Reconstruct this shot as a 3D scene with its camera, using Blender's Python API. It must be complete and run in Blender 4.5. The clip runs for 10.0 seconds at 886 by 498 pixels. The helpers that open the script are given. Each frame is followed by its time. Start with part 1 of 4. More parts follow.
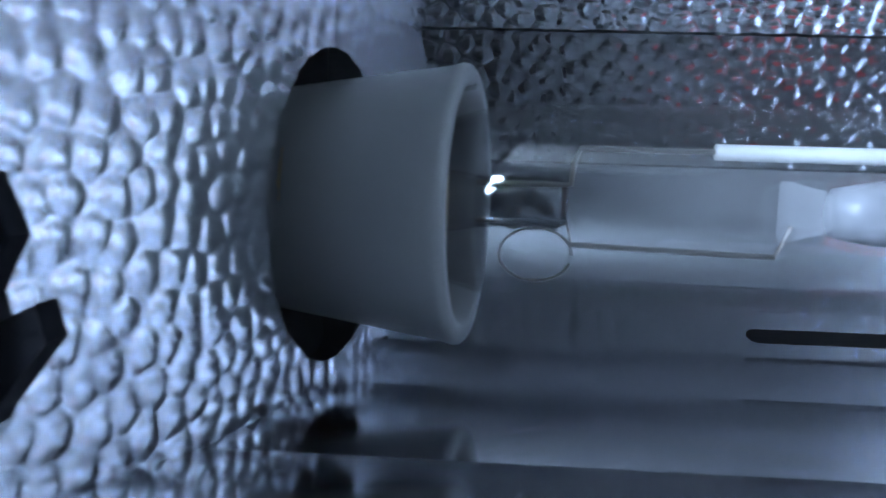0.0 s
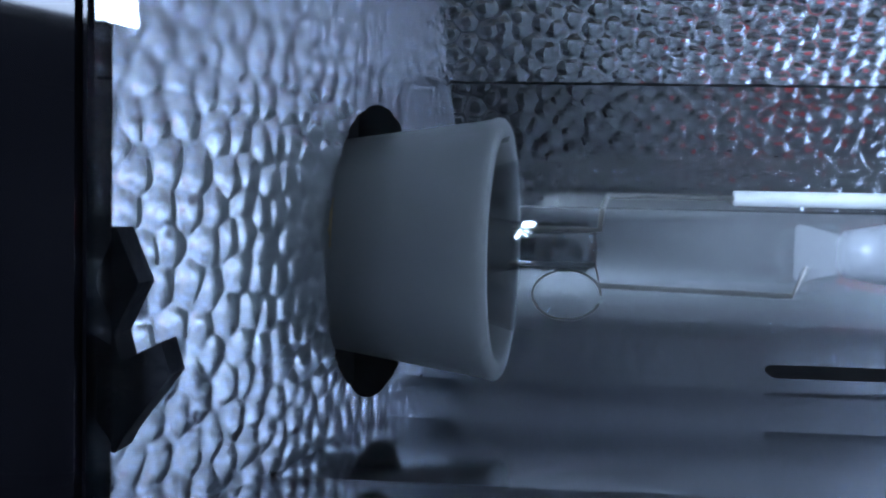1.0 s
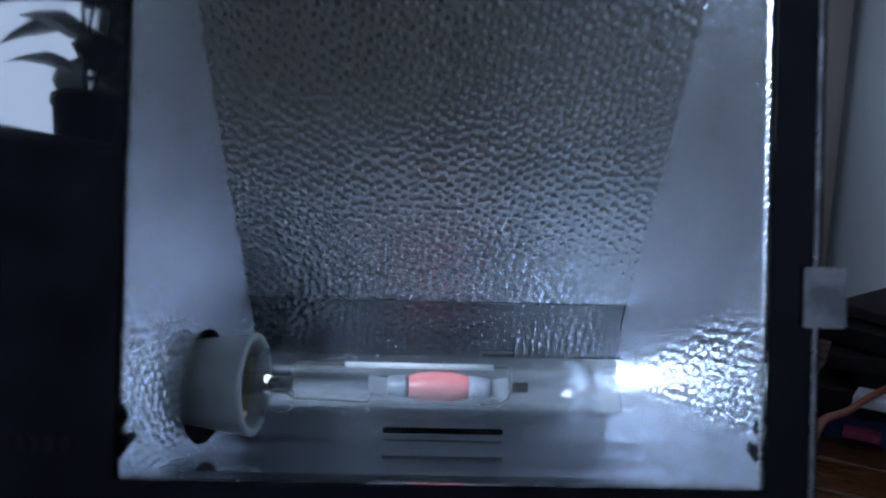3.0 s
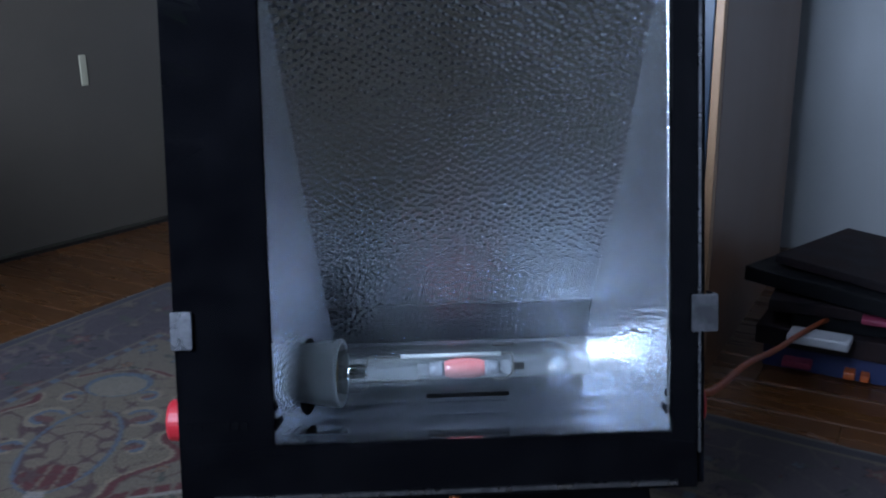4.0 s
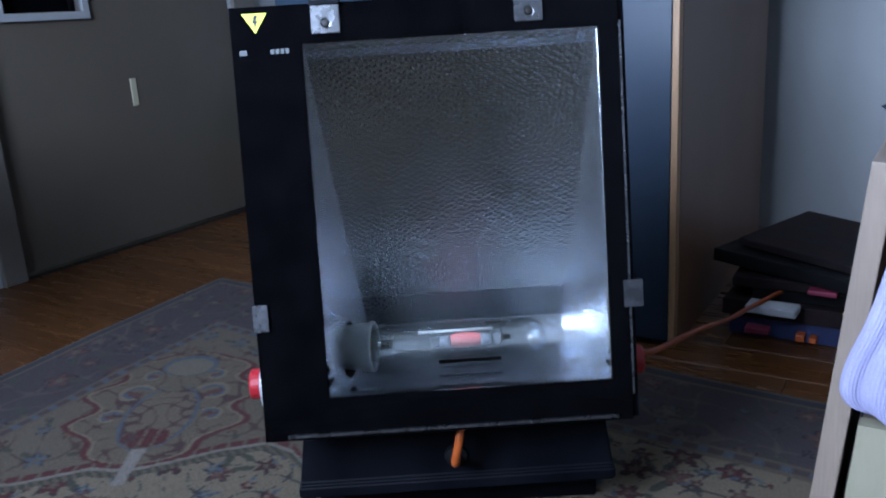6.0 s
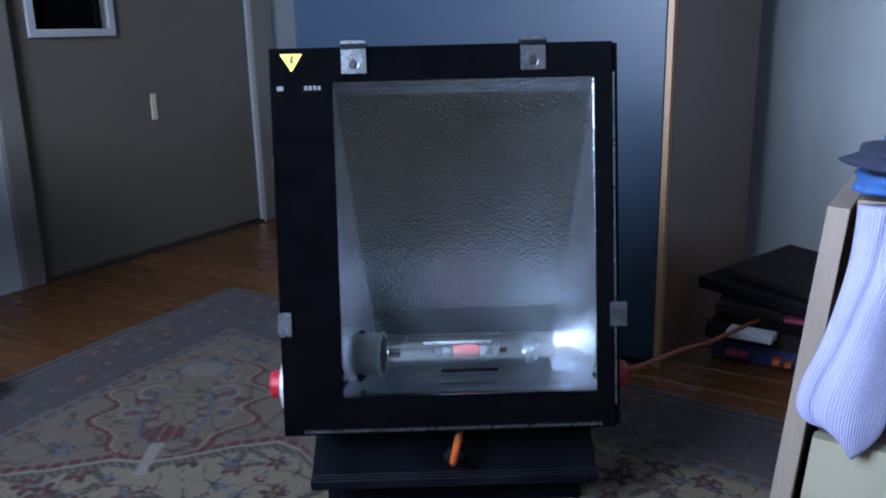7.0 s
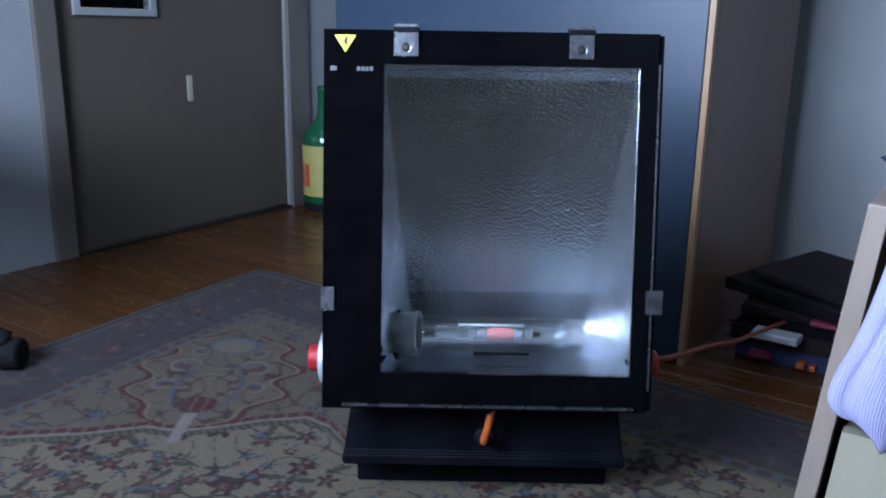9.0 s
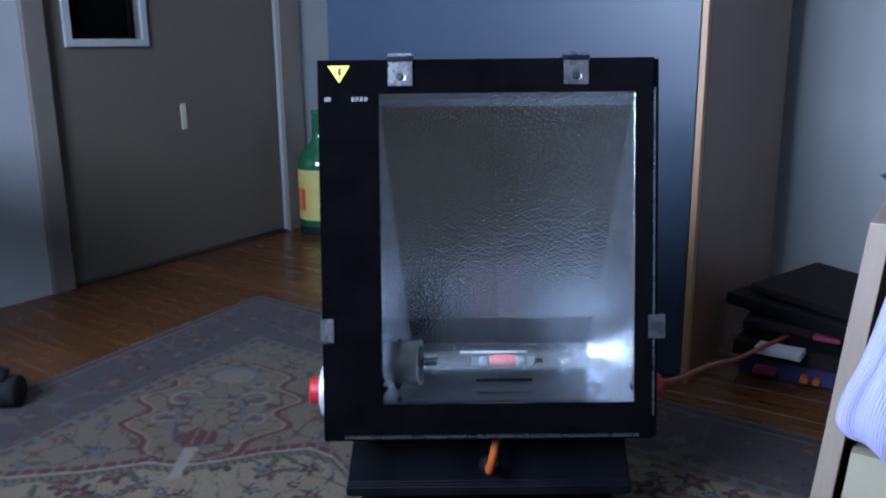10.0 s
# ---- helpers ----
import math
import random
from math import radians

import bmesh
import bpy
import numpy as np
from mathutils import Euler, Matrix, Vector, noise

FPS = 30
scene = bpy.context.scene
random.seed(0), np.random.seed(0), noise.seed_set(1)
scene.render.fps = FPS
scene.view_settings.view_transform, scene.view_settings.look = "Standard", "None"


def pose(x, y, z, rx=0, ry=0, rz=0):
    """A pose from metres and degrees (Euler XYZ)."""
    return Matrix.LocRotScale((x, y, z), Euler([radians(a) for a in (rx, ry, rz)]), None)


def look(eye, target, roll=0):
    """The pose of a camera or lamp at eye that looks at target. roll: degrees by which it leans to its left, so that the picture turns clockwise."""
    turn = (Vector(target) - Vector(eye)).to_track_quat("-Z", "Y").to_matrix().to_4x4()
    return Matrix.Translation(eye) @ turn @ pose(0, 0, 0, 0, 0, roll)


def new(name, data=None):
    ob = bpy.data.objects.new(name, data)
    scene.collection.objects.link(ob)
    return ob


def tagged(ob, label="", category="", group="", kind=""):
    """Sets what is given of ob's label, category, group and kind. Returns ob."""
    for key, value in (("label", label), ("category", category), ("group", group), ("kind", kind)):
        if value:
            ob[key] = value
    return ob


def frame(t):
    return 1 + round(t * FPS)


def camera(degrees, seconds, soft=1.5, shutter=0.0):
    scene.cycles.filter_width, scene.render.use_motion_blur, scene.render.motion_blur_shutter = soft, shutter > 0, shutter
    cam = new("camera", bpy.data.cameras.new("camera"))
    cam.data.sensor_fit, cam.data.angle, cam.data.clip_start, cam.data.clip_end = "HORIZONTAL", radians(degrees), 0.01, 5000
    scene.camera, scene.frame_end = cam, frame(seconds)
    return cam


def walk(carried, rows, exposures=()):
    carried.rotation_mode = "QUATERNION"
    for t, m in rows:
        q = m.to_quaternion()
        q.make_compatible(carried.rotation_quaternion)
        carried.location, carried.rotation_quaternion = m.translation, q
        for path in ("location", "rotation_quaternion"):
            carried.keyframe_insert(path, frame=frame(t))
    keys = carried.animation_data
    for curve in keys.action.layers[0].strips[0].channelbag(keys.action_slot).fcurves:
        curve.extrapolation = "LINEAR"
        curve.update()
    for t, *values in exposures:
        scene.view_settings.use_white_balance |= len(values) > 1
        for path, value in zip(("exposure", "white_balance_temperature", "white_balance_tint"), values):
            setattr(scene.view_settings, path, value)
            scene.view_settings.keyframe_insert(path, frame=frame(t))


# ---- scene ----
LENS = 56.0
cam = camera(LENS, 10.0, soft=2.0, shutter=0.5)
# The floodlight leans back by 10 degrees; its own frame: x right, y into it, z up its front.
HM = pose(0, 0, 0.178, -10.0, 0, 0)
PATH = [
    (0, (-0.081, -0.067, 0.069), (-0.203, 1.92, -0.123), 1.8),
    (0.5, (-0.088, -0.076, 0.067), (-0.246, 1.911, -0.096), 2.2),
    (1, (-0.087, -0.079, 0.07), (-0.227, 1.914, -0.023), 1.3),
    (1.1, (-0.085, -0.082, 0.069), (-0.212, 1.912, -0.027), 0.6),
    (1.5, (-0.067, -0.102, 0.071), (-0.145, 1.892, -0.062), 0.4),
    (1.7, (-0.061, -0.112, 0.08), (-0.109, 1.881, -0.072), -0.1),
    (2, (-0.038, -0.13, 0.081), (-0.04, 1.868, -0.02), -0.6),
    (2.5, (-0.01, -0.227, 0.123), (0.102, 1.766, 0.002), 1.1),
    (2.7, (-0.011, -0.276, 0.138), (0.129, 1.715, 0.008), 1.2),
    (3, (-0.003, -0.367, 0.135), (0.079, 1.631, 0.159), 1.6),
    (3.2, (-0.016, -0.42, 0.179), (0.066, 1.576, 0.076), 1.3),
    (4.5, (-0.029, -0.638, 0.23), (0.045, 1.353, 0.06), -2.4),
    (5, (0.006, -0.659, 0.27), (0.051, 1.338, 0.174), -2.0),
    (5.5, (-0.004, -0.751, 0.271), (0.014, 1.242, 0.106), -3.7),
    (6.8, (-0.019, -0.89, 0.269), (0.007, 1.098, 0.05), -2.3),
    (7, (-0.024, -0.917, 0.275), (0.004, 1.076, 0.111), -1.5),
    (7.5, (-0.037, -0.946, 0.264), (-0.038, 1.046, 0.089), 0.6),
    (8, (-0.044, -0.94, 0.263), (-0.033, 1.054, 0.106), 0.9),
    (8.5, (-0.046, -0.939, 0.263), (-0.057, 1.054, 0.1), 0.7),
    (9, (-0.054, -0.939, 0.258), (-0.062, 1.054, 0.09), 1.0),
    (9.5, (-0.056, -0.938, 0.26), (-0.073, 1.054, 0.092), 0.8),
    (10, (-0.056, -0.931, 0.272), (-0.058, 1.064, 0.142), -0.6),
]
walk(cam, [(t, HM @ look(eye, target, roll)) for t, eye, target, roll in PATH],
     exposures=((0.0, 0.34), (2.5, 0.22), (3.2, -0.20), (4.5, -0.12), (7.0, -0.05), (10.0, 0.04)))

# ---- light ----
ROOM = pose(0, 0, 0, 0, 0, -33.05)      # the room stands askew to the floodlight; its own frame: x along the far wall, y along the door wall
V_DOOR, U_FAR, U_WIN, V_RIGHT, H_ROOM = -1.526, 1.53, -1.67, 1.25, 2.45
WIN = (-0.82, 0.24, 0.74, 1.80)         # window opening: x0, x1, z0, z1 on the window wall

world = bpy.data.worlds.new("world")
scene.world = world
world.use_nodes = True
wn = world.node_tree
sky = wn.nodes.new("ShaderNodeTexSky")
sky.sky_type, sky.sun_disc, sky.sun_elevation, sky.sun_rotation = "NISHITA", False, radians(40), radians(150)
wn.links.new(sky.outputs[0], wn.nodes["Background"].inputs[0])
wn.nodes["Background"].inputs[1].default_value = 0.12

win_light = bpy.data.lights.new("window_daylight", "AREA")
win_light.shape, win_light.size, win_light.size_y = "RECTANGLE", WIN[1] - WIN[0], WIN[3] - WIN[2]
win_light.energy, win_light.color = 290.0, (0.525, 0.69, 1.0)
wl = new("window_daylight", win_light)
wl.matrix_world = ROOM @ pose((WIN[0] + WIN[1]) / 2, U_WIN - 0.06, (WIN[2] + WIN[3]) / 2, 90, 0, 0)


# ---- materials ----
def material(name, color, rough=0.5, metal=0.0, color2=None, scale=8.0, fine=0.0, fine_scale=200.0, stretch=(1, 1, 1), coat=0.0, wear=0.0, bump=0.0, ior=1.45):
    """A principled surface with a coarse and a fine variation of colour and roughness, and a fine relief."""
    m = bpy.data.materials.new(name)
    m.use_nodes = True
    nt = m.node_tree
    p = nt.nodes["Principled BSDF"]
    p.inputs["Metallic"].default_value, p.inputs["IOR"].default_value = metal, ior
    p.inputs["Coat Weight"].default_value = coat
    tc = nt.nodes.new("ShaderNodeTexCoord")
    mp = nt.nodes.new("ShaderNodeMapping")
    mp.inputs["Scale"].default_value = stretch
    nt.links.new(tc.outputs["Object"], mp.inputs[0])
    n1 = nt.nodes.new("ShaderNodeTexNoise")
    n1.inputs["Scale"].default_value, n1.inputs["Detail"].default_value = scale, 5
    n2 = nt.nodes.new("ShaderNodeTexNoise")
    n2.inputs["Scale"].default_value, n2.inputs["Detail"].default_value = fine_scale, 3
    nt.links.new(mp.outputs[0], n1.inputs[0])
    nt.links.new(mp.outputs[0], n2.inputs[0])
    mix = nt.nodes.new("ShaderNodeMix")
    mix.data_type = "RGBA"
    c2 = color2 or tuple(c * 0.8 for c in color)
    mix.inputs[6].default_value, mix.inputs[7].default_value = (*color, 1), (*c2, 1)
    ramp = nt.nodes.new("ShaderNodeMapRange")
    ramp.inputs[1].default_value, ramp.inputs[2].default_value = 0.35, 0.65
    nt.links.new(n1.outputs[0], ramp.inputs[0])
    nt.links.new(ramp.outputs[0], mix.inputs[0])
    out = mix.outputs[2]
    if fine:
        f = nt.nodes.new("ShaderNodeMix")
        f.data_type, f.blend_type = "RGBA", "MULTIPLY"
        f.inputs[0].default_value = fine
        nt.links.new(out, f.inputs[6])
        r2 = nt.nodes.new("ShaderNodeMapRange")
        r2.inputs[1].default_value, r2.inputs[2].default_value, r2.inputs[3].default_value = 0.3, 0.7, 0.4
        nt.links.new(n2.outputs[0], r2.inputs[0])
        nt.links.new(r2.outputs[0], f.inputs[7])
        out = f.outputs[2]
    nt.links.new(out, p.inputs["Base Color"])
    rr = nt.nodes.new("ShaderNodeMapRange")
    rr.inputs[1].default_value, rr.inputs[2].default_value = 0.3, 0.7
    rr.inputs[3].default_value, rr.inputs[4].default_value = max(rough - wear, 0.02), min(rough + wear, 1.0)
    nt.links.new(n1.outputs[0], rr.inputs[0])
    nt.links.new(rr.outputs[0], p.inputs["Roughness"])
    if bump:
        b = nt.nodes.new("ShaderNodeBump")
        b.inputs["Strength"].default_value, b.inputs["Distance"].default_value = 0.6, bump
        nt.links.new(n2.outputs[0], b.inputs["Height"])
        nt.links.new(b.outputs[0], p.inputs["Normal"])
    return m


def clear_glass(name, tint=(1, 1, 1), ior=1.5, rough=0.0, edge=0.8, power=4.5):
    """Thin clear glass: straight through, with a mirror gloss that grows towards grazing."""
    m = bpy.data.materials.new(name)
    m.use_nodes = True
    nt = m.node_tree
    nt.nodes.remove(nt.nodes["Principled BSDF"])
    t, g, f, mx, pw, sc = (nt.nodes.new(k) for k in ("ShaderNodeBsdfTransparent", "ShaderNodeBsdfGlossy", "ShaderNodeLayerWeight", "ShaderNodeMixShader", "ShaderNodeMath", "ShaderNodeMapRange"))
    t.inputs[0].default_value = (*tint, 1)
    g.inputs["Roughness"].default_value = rough
    f.inputs["Blend"].default_value = 0.5
    pw.operation, pw.inputs[1].default_value = "POWER", power
    sc.inputs[3].default_value, sc.inputs[4].default_value = ((ior - 1) / (ior + 1)) ** 2, edge
    nt.links.new(f.outputs["Facing"], pw.inputs[0])
    nt.links.new(pw.outputs[0], sc.inputs[0])
    nt.links.new(sc.outputs[0], mx.inputs[0])
    nt.links.new(t.outputs[0], mx.inputs[1])
    nt.links.new(g.outputs[0], mx.inputs[2])
    nt.links.new(mx.outputs[0], nt.nodes["Material Output"].inputs[0])
    return m


M_BLACK = material("black_gloss_enamel", (0.0012, 0.0012, 0.0016), 0.03, color2=(0.002, 0.002, 0.0025), scale=30, wear=0.015, ior=1.2)
M_BLACK_MATT = material("black_powder_coat", (0.002, 0.0024, 0.004), 0.5, color2=(0.004, 0.0045, 0.007), scale=14, fine=0.3, wear=0.12, bump=0.0004, fine_scale=700, ior=1.17)
M_GLASS = clear_glass("pane_glass", (0.97, 0.985, 0.98))
M_BULB = clear_glass("bulb_glass", (0.985, 0.99, 0.99), 1.75, 0.0, 0.9, 2.6)
M_STEM = clear_glass("stem_glass", (0.97, 0.98, 0.98), 1.8, 0.03, 0.9, 3.0)
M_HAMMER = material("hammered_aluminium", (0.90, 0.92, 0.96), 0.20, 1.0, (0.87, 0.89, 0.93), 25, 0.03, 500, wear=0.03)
# The sides' metal, darkened for the dim surroundings that the back mirrors.
M_HAMMER_DIM = material("hammered_aluminium_dimmed", (0.58, 0.585, 0.61), 0.065, 1.0, (0.51, 0.515, 0.54), 12, 0.08, 500, wear=0.02)
# Darker still: the shade behind the bulb is painted into the strip's metal.
M_HAMMER_SHADED = material("hammered_aluminium_shaded", (0.32, 0.325, 0.34), 0.07, 1.0, (0.26, 0.265, 0.28), 25, 0.1, 500, wear=0.03)
M_BRIGHT = material("bright_aluminium", (0.58, 0.60, 0.64), 0.11, 1.0, (0.50, 0.52, 0.56), 10, 0.1, 400, (0.05, 1, 1), wear=0.03)
# Copy of the bottom's metal, dimmed in colour to mute glare on the curve.
M_SMOOTH_DIM = material("smooth_aluminium_dimmed", (0.50, 0.51, 0.54), 0.20, 1.0, (0.43, 0.44, 0.47), 10, 0.1, 400, (0.05, 1, 1), wear=0.06)
M_STEEL = material("spring_steel", (0.40, 0.40, 0.42), 0.30, 1.0, (0.14, 0.14, 0.15), 60, wear=0.1)
# White porcelain greyed all over: the reflector's shade sits in its colour.
M_PORCELAIN = material("porcelain_shaded", (0.22, 0.225, 0.22), 0.35, color2=(0.18, 0.185, 0.18), scale=40, wear=0.08)
M_CERAMIC = material("white_ceramic", (0.50, 0.51, 0.50), 0.45, color2=(0.43, 0.44, 0.43), scale=200)
M_DARK = material("dark_metal", (0.03, 0.028, 0.026), 0.45, 0.6, scale=80)
M_BRASS = material("dull_brass", (0.45, 0.33, 0.16), 0.35, 1.0, scale=80)
M_WIRE = material("nickel_wire", (0.22, 0.2, 0.18), 0.35, 1.0, scale=100)
M_RED = material("red_plastic", (0.33, 0.012, 0.018), 0.4, color2=(0.27, 0.01, 0.015), scale=60)
M_ORANGE = material("orange_cable", (0.40, 0.080, 0.014), 0.45, color2=(0.32, 0.06, 0.011), scale=50, bump=0.0003)
# Darker copy of the cord's orange: the floodlight's shadow put into the colour.
M_ORANGE_SHADED = material("orange_cable_shaded", (0.21, 0.040, 0.009), 0.55, color2=(0.17, 0.032, 0.008), scale=50, bump=0.0003)
M_YELLOW = material("yellow_sticker", (0.8, 0.8, 0.08), 0.5, color2=(0.74, 0.72, 0.06), scale=60)
M_INK = material("black_ink", (0.01, 0.01, 0.01), 0.5, scale=60)
M_GREY_INK = material("grey_print", (0.07, 0.075, 0.08), 0.5, scale=60)
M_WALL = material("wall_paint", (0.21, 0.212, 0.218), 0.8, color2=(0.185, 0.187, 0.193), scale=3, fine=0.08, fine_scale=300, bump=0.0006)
# The wall paint lightened: window light on the far wall put into colour.
M_WALL_LIT = material("wall_paint_lit", (0.30, 0.30, 0.30), 0.8, color2=(0.27, 0.27, 0.27), scale=3, fine=0.05, fine_scale=300, bump=0.0006)
M_CEIL = material("ceiling_paint", (0.50, 0.50, 0.50), 0.85, color2=(0.46, 0.46, 0.46), scale=2)
M_DOOR = material("door_paint", (0.072, 0.059, 0.046), 0.45, color2=(0.061, 0.050, 0.039), scale=2.5, fine=0.06, fine_scale=120, wear=0.08)
M_CASING = material("casing_paint", (0.098, 0.084, 0.072), 0.45, color2=(0.082, 0.070, 0.060), scale=6, wear=0.08)
M_BLUE = material("blue_lacquer", (0.0155, 0.028, 0.047), 0.4, color2=(0.0125, 0.023, 0.039), scale=3, fine=0.1, fine_scale=300, wear=0.05)
M_VENEER = material("brown_veneer", (0.135, 0.062, 0.032), 0.42, color2=(0.118, 0.054, 0.028), scale=2, stretch=(1, 1, 0.3), wear=0.05)
M_EDGE = material("light_wood_edge", (0.33, 0.19, 0.10), 0.5, color2=(0.27, 0.15, 0.075), scale=8, fine=0.3, stretch=(6, 6, 0.5))
M_FLOOR = material("oak_floor", (0.33, 0.135, 0.052), 0.36, color2=(0.24, 0.092, 0.034), scale=5, fine=0.35, fine_scale=50, stretch=(9, 0.7, 1), wear=0.08)
M_BEECH = material("pale_beech", (0.26, 0.195, 0.15), 0.5, color2=(0.215, 0.163, 0.126), scale=6, fine=0.2, fine_scale=60, stretch=(8, 8, 0.6))
M_CREAM = material("cream_laminate", (0.32, 0.285, 0.20), 0.45, color2=(0.285, 0.255, 0.18), scale=4, fine=0.08, stretch=(4, 4, 0.5))
M_KNIT = material("lilac_knit", (0.36, 0.345, 0.50), 0.9, color2=(0.31, 0.295, 0.45), scale=20, fine=0.2, fine_scale=500, bump=0.001)
M_NAVY = material("navy_cloth", (0.014, 0.017, 0.036), 0.9, color2=(0.025, 0.027, 0.05), scale=14, fine=0.3, fine_scale=400, bump=0.001)
M_COBALT = material("cobalt_cloth", (0.035, 0.11, 0.30), 0.85, color2=(0.025, 0.08, 0.24), scale=18, fine=0.3, fine_scale=400, bump=0.001)
M_BOTTLE = material("green_bottle_glass", (0.006, 0.055, 0.022), 0.08, color2=(0.007, 0.065, 0.027), scale=10)
# Yellow taken down: the shadow over the bottle is mixed into the label.
M_LABEL = material("yellow_label_shaded", (0.30, 0.25, 0.075), 0.6, color2=(0.27, 0.22, 0.062), scale=20)
M_LABEL_RED = material("red_print", (0.36, 0.04, 0.02), 0.6, scale=30)
M_BLACK_PLASTIC = material("black_plastic", (0.007, 0.007, 0.008), 0.55, scale=30, wear=0.1, ior=1.2)
M_CARD = material("dark_card", (0.010, 0.0085, 0.010), 0.8, color2=(0.022, 0.014, 0.014), scale=22, fine=0.3, wear=0.1, ior=1.2)
M_WHITE_PLASTIC = material("white_plastic", (0.35, 0.35, 0.36), 0.4, scale=20)
M_PINK = material("pink_card", (0.2, 0.02, 0.05), 0.6, scale=30)
M_GREEN = material("green_card", (0.02, 0.2, 0.08), 0.6, scale=30)
M_BLUE_CARD = material("blue_card", (0.012, 0.02, 0.07), 0.6, scale=30)
M_LEAF = material("leaf", (0.05, 0.09, 0.03), 0.5, color2=(0.04, 0.07, 0.025), scale=30)


def veiled(name, light, color, share):
    """A sheer or cloudy sheet: partly straight through, partly scattering."""
    m = bpy.data.materials.new(name)
    m.use_nodes = True
    nt = m.node_tree
    nt.nodes.remove(nt.nodes["Principled BSDF"])
    t, d, mx = (nt.nodes.new(k) for k in ("ShaderNodeBsdfTransparent", light, "ShaderNodeMixShader"))
    d.inputs[0].default_value = (*color, 1)
    mx.inputs[0].default_value = share
    nt.links.new(t.outputs[0], mx.inputs[1])
    nt.links.new(d.outputs[0], mx.inputs[2])
    nt.links.new(mx.outputs[0], nt.nodes["Material Output"].inputs[0])
    return m


M_CURTAIN = veiled("sheer_curtain", "ShaderNodeBsdfTranslucent", (0.85, 0.85, 0.88), 0.5)
M_QUARTZ = veiled("cloudy_quartz", "ShaderNodeBsdfDiffuse", (0.7, 0.73, 0.78), 0.15)


def glowing(name, color, glow, strength):
    m = material(name, color, 0.25, scale=150)
    p = m.node_tree.nodes["Principled BSDF"]
    p.inputs["Emission Color"].default_value, p.inputs["Emission Strength"].default_value = (*glow, 1), strength
    return m


M_ARC = glowing("red_hot_arc_tube", (0.30, 0.19, 0.185), (1.0, 0.07, 0.08), 0.5)
# it glows most along its upper side
_nt = M_ARC.node_tree
_tc, _sp, _mr = (_nt.nodes.new(k) for k in ("ShaderNodeTexCoord", "ShaderNodeSeparateXYZ", "ShaderNodeMapRange"))
_mr.interpolation_type = "SMOOTHSTEP"
_mr.inputs[1].default_value, _mr.inputs[2].default_value, _mr.inputs[3].default_value, _mr.inputs[4].default_value = -0.005, 0.007, 0.05, 0.55
_nt.links.new(_tc.outputs["Object"], _sp.inputs[0])
_nt.links.new(_sp.outputs[2], _mr.inputs[0])
_nt.links.new(_mr.outputs[0], _nt.nodes["Principled BSDF"].inputs["Emission Strength"])
M_FROST = material("frosted_quartz", (0.25, 0.26, 0.285), 0.35, color2=(0.18, 0.19, 0.21), scale=200)


# ---- mesh helpers ----
def part(name, bm, mat, parent=None, label="", smooth=False):
    """Links a bmesh as one mesh object under a thing or a part."""
    me = bpy.data.meshes.new(name)
    bm.normal_update()
    bm.to_mesh(me)
    bm.free()
    me.materials.append(mat)
    if smooth:
        for p in me.polygons:
            p.use_smooth = True
    ob = new(name, me)
    if parent:
        ob.parent = parent
    if label:
        tagged(ob, label)
    return ob


def thing(name, m, label, category, group="", kind=""):
    ob = new(name)
    ob.empty_display_size = 0.05
    ob.matrix_world = m
    return tagged(ob, label, category, group, kind)


def bm_box(x0, x1, y0, y1, z0, z1, bevel=0.0, seg=2, m=None, bm=None):
    own = bm is None
    bm = bm or bmesh.new()
    r = bmesh.ops.create_cube(bm, size=1)
    mat = Matrix.Translation(((x0 + x1) / 2, (y0 + y1) / 2, (z0 + z1) / 2)) @ Matrix.Diagonal((x1 - x0, y1 - y0, z1 - z0, 1))
    bmesh.ops.transform(bm, matrix=(m or Matrix()) @ mat, verts=r["verts"])
    if bevel and own:
        bmesh.ops.bevel(bm, geom=bm.edges[:], offset=bevel, segments=seg, affect="EDGES", profile=0.5)
    return bm


def bm_lathe(profile, seg=40, axis="Z", m=None):
    """A surface of revolution from (radius, height) pairs."""
    bm = bmesh.new()
    rings = []
    for r, h in profile:
        if r < 1e-6:
            rings.append([bm.verts.new((0, 0, h))])
        else:
            rings.append([bm.verts.new((r * math.cos(2 * math.pi * i / seg), r * math.sin(2 * math.pi * i / seg), h)) for i in range(seg)])
    for a, b in zip(rings, rings[1:]):
        for i in range(seg):
            j = (i + 1) % seg
            q = [a[i % len(a)], a[j % len(a)], b[j % len(b)], b[i % len(b)]]
            q = list(dict.fromkeys(q))
            if len(q) > 2:
                bm.faces.new(q)
    turn = {"Z": Matrix(), "X": Matrix.Rotation(radians(90), 4, "Y"), "Y": Matrix.Rotation(radians(-90), 4, "X")}[axis]
    bmesh.ops.transform(bm, matrix=(m or Matrix()) @ turn, verts=bm.verts)
    bmesh.ops.recalc_face_normals(bm, faces=bm.faces)
    return bm


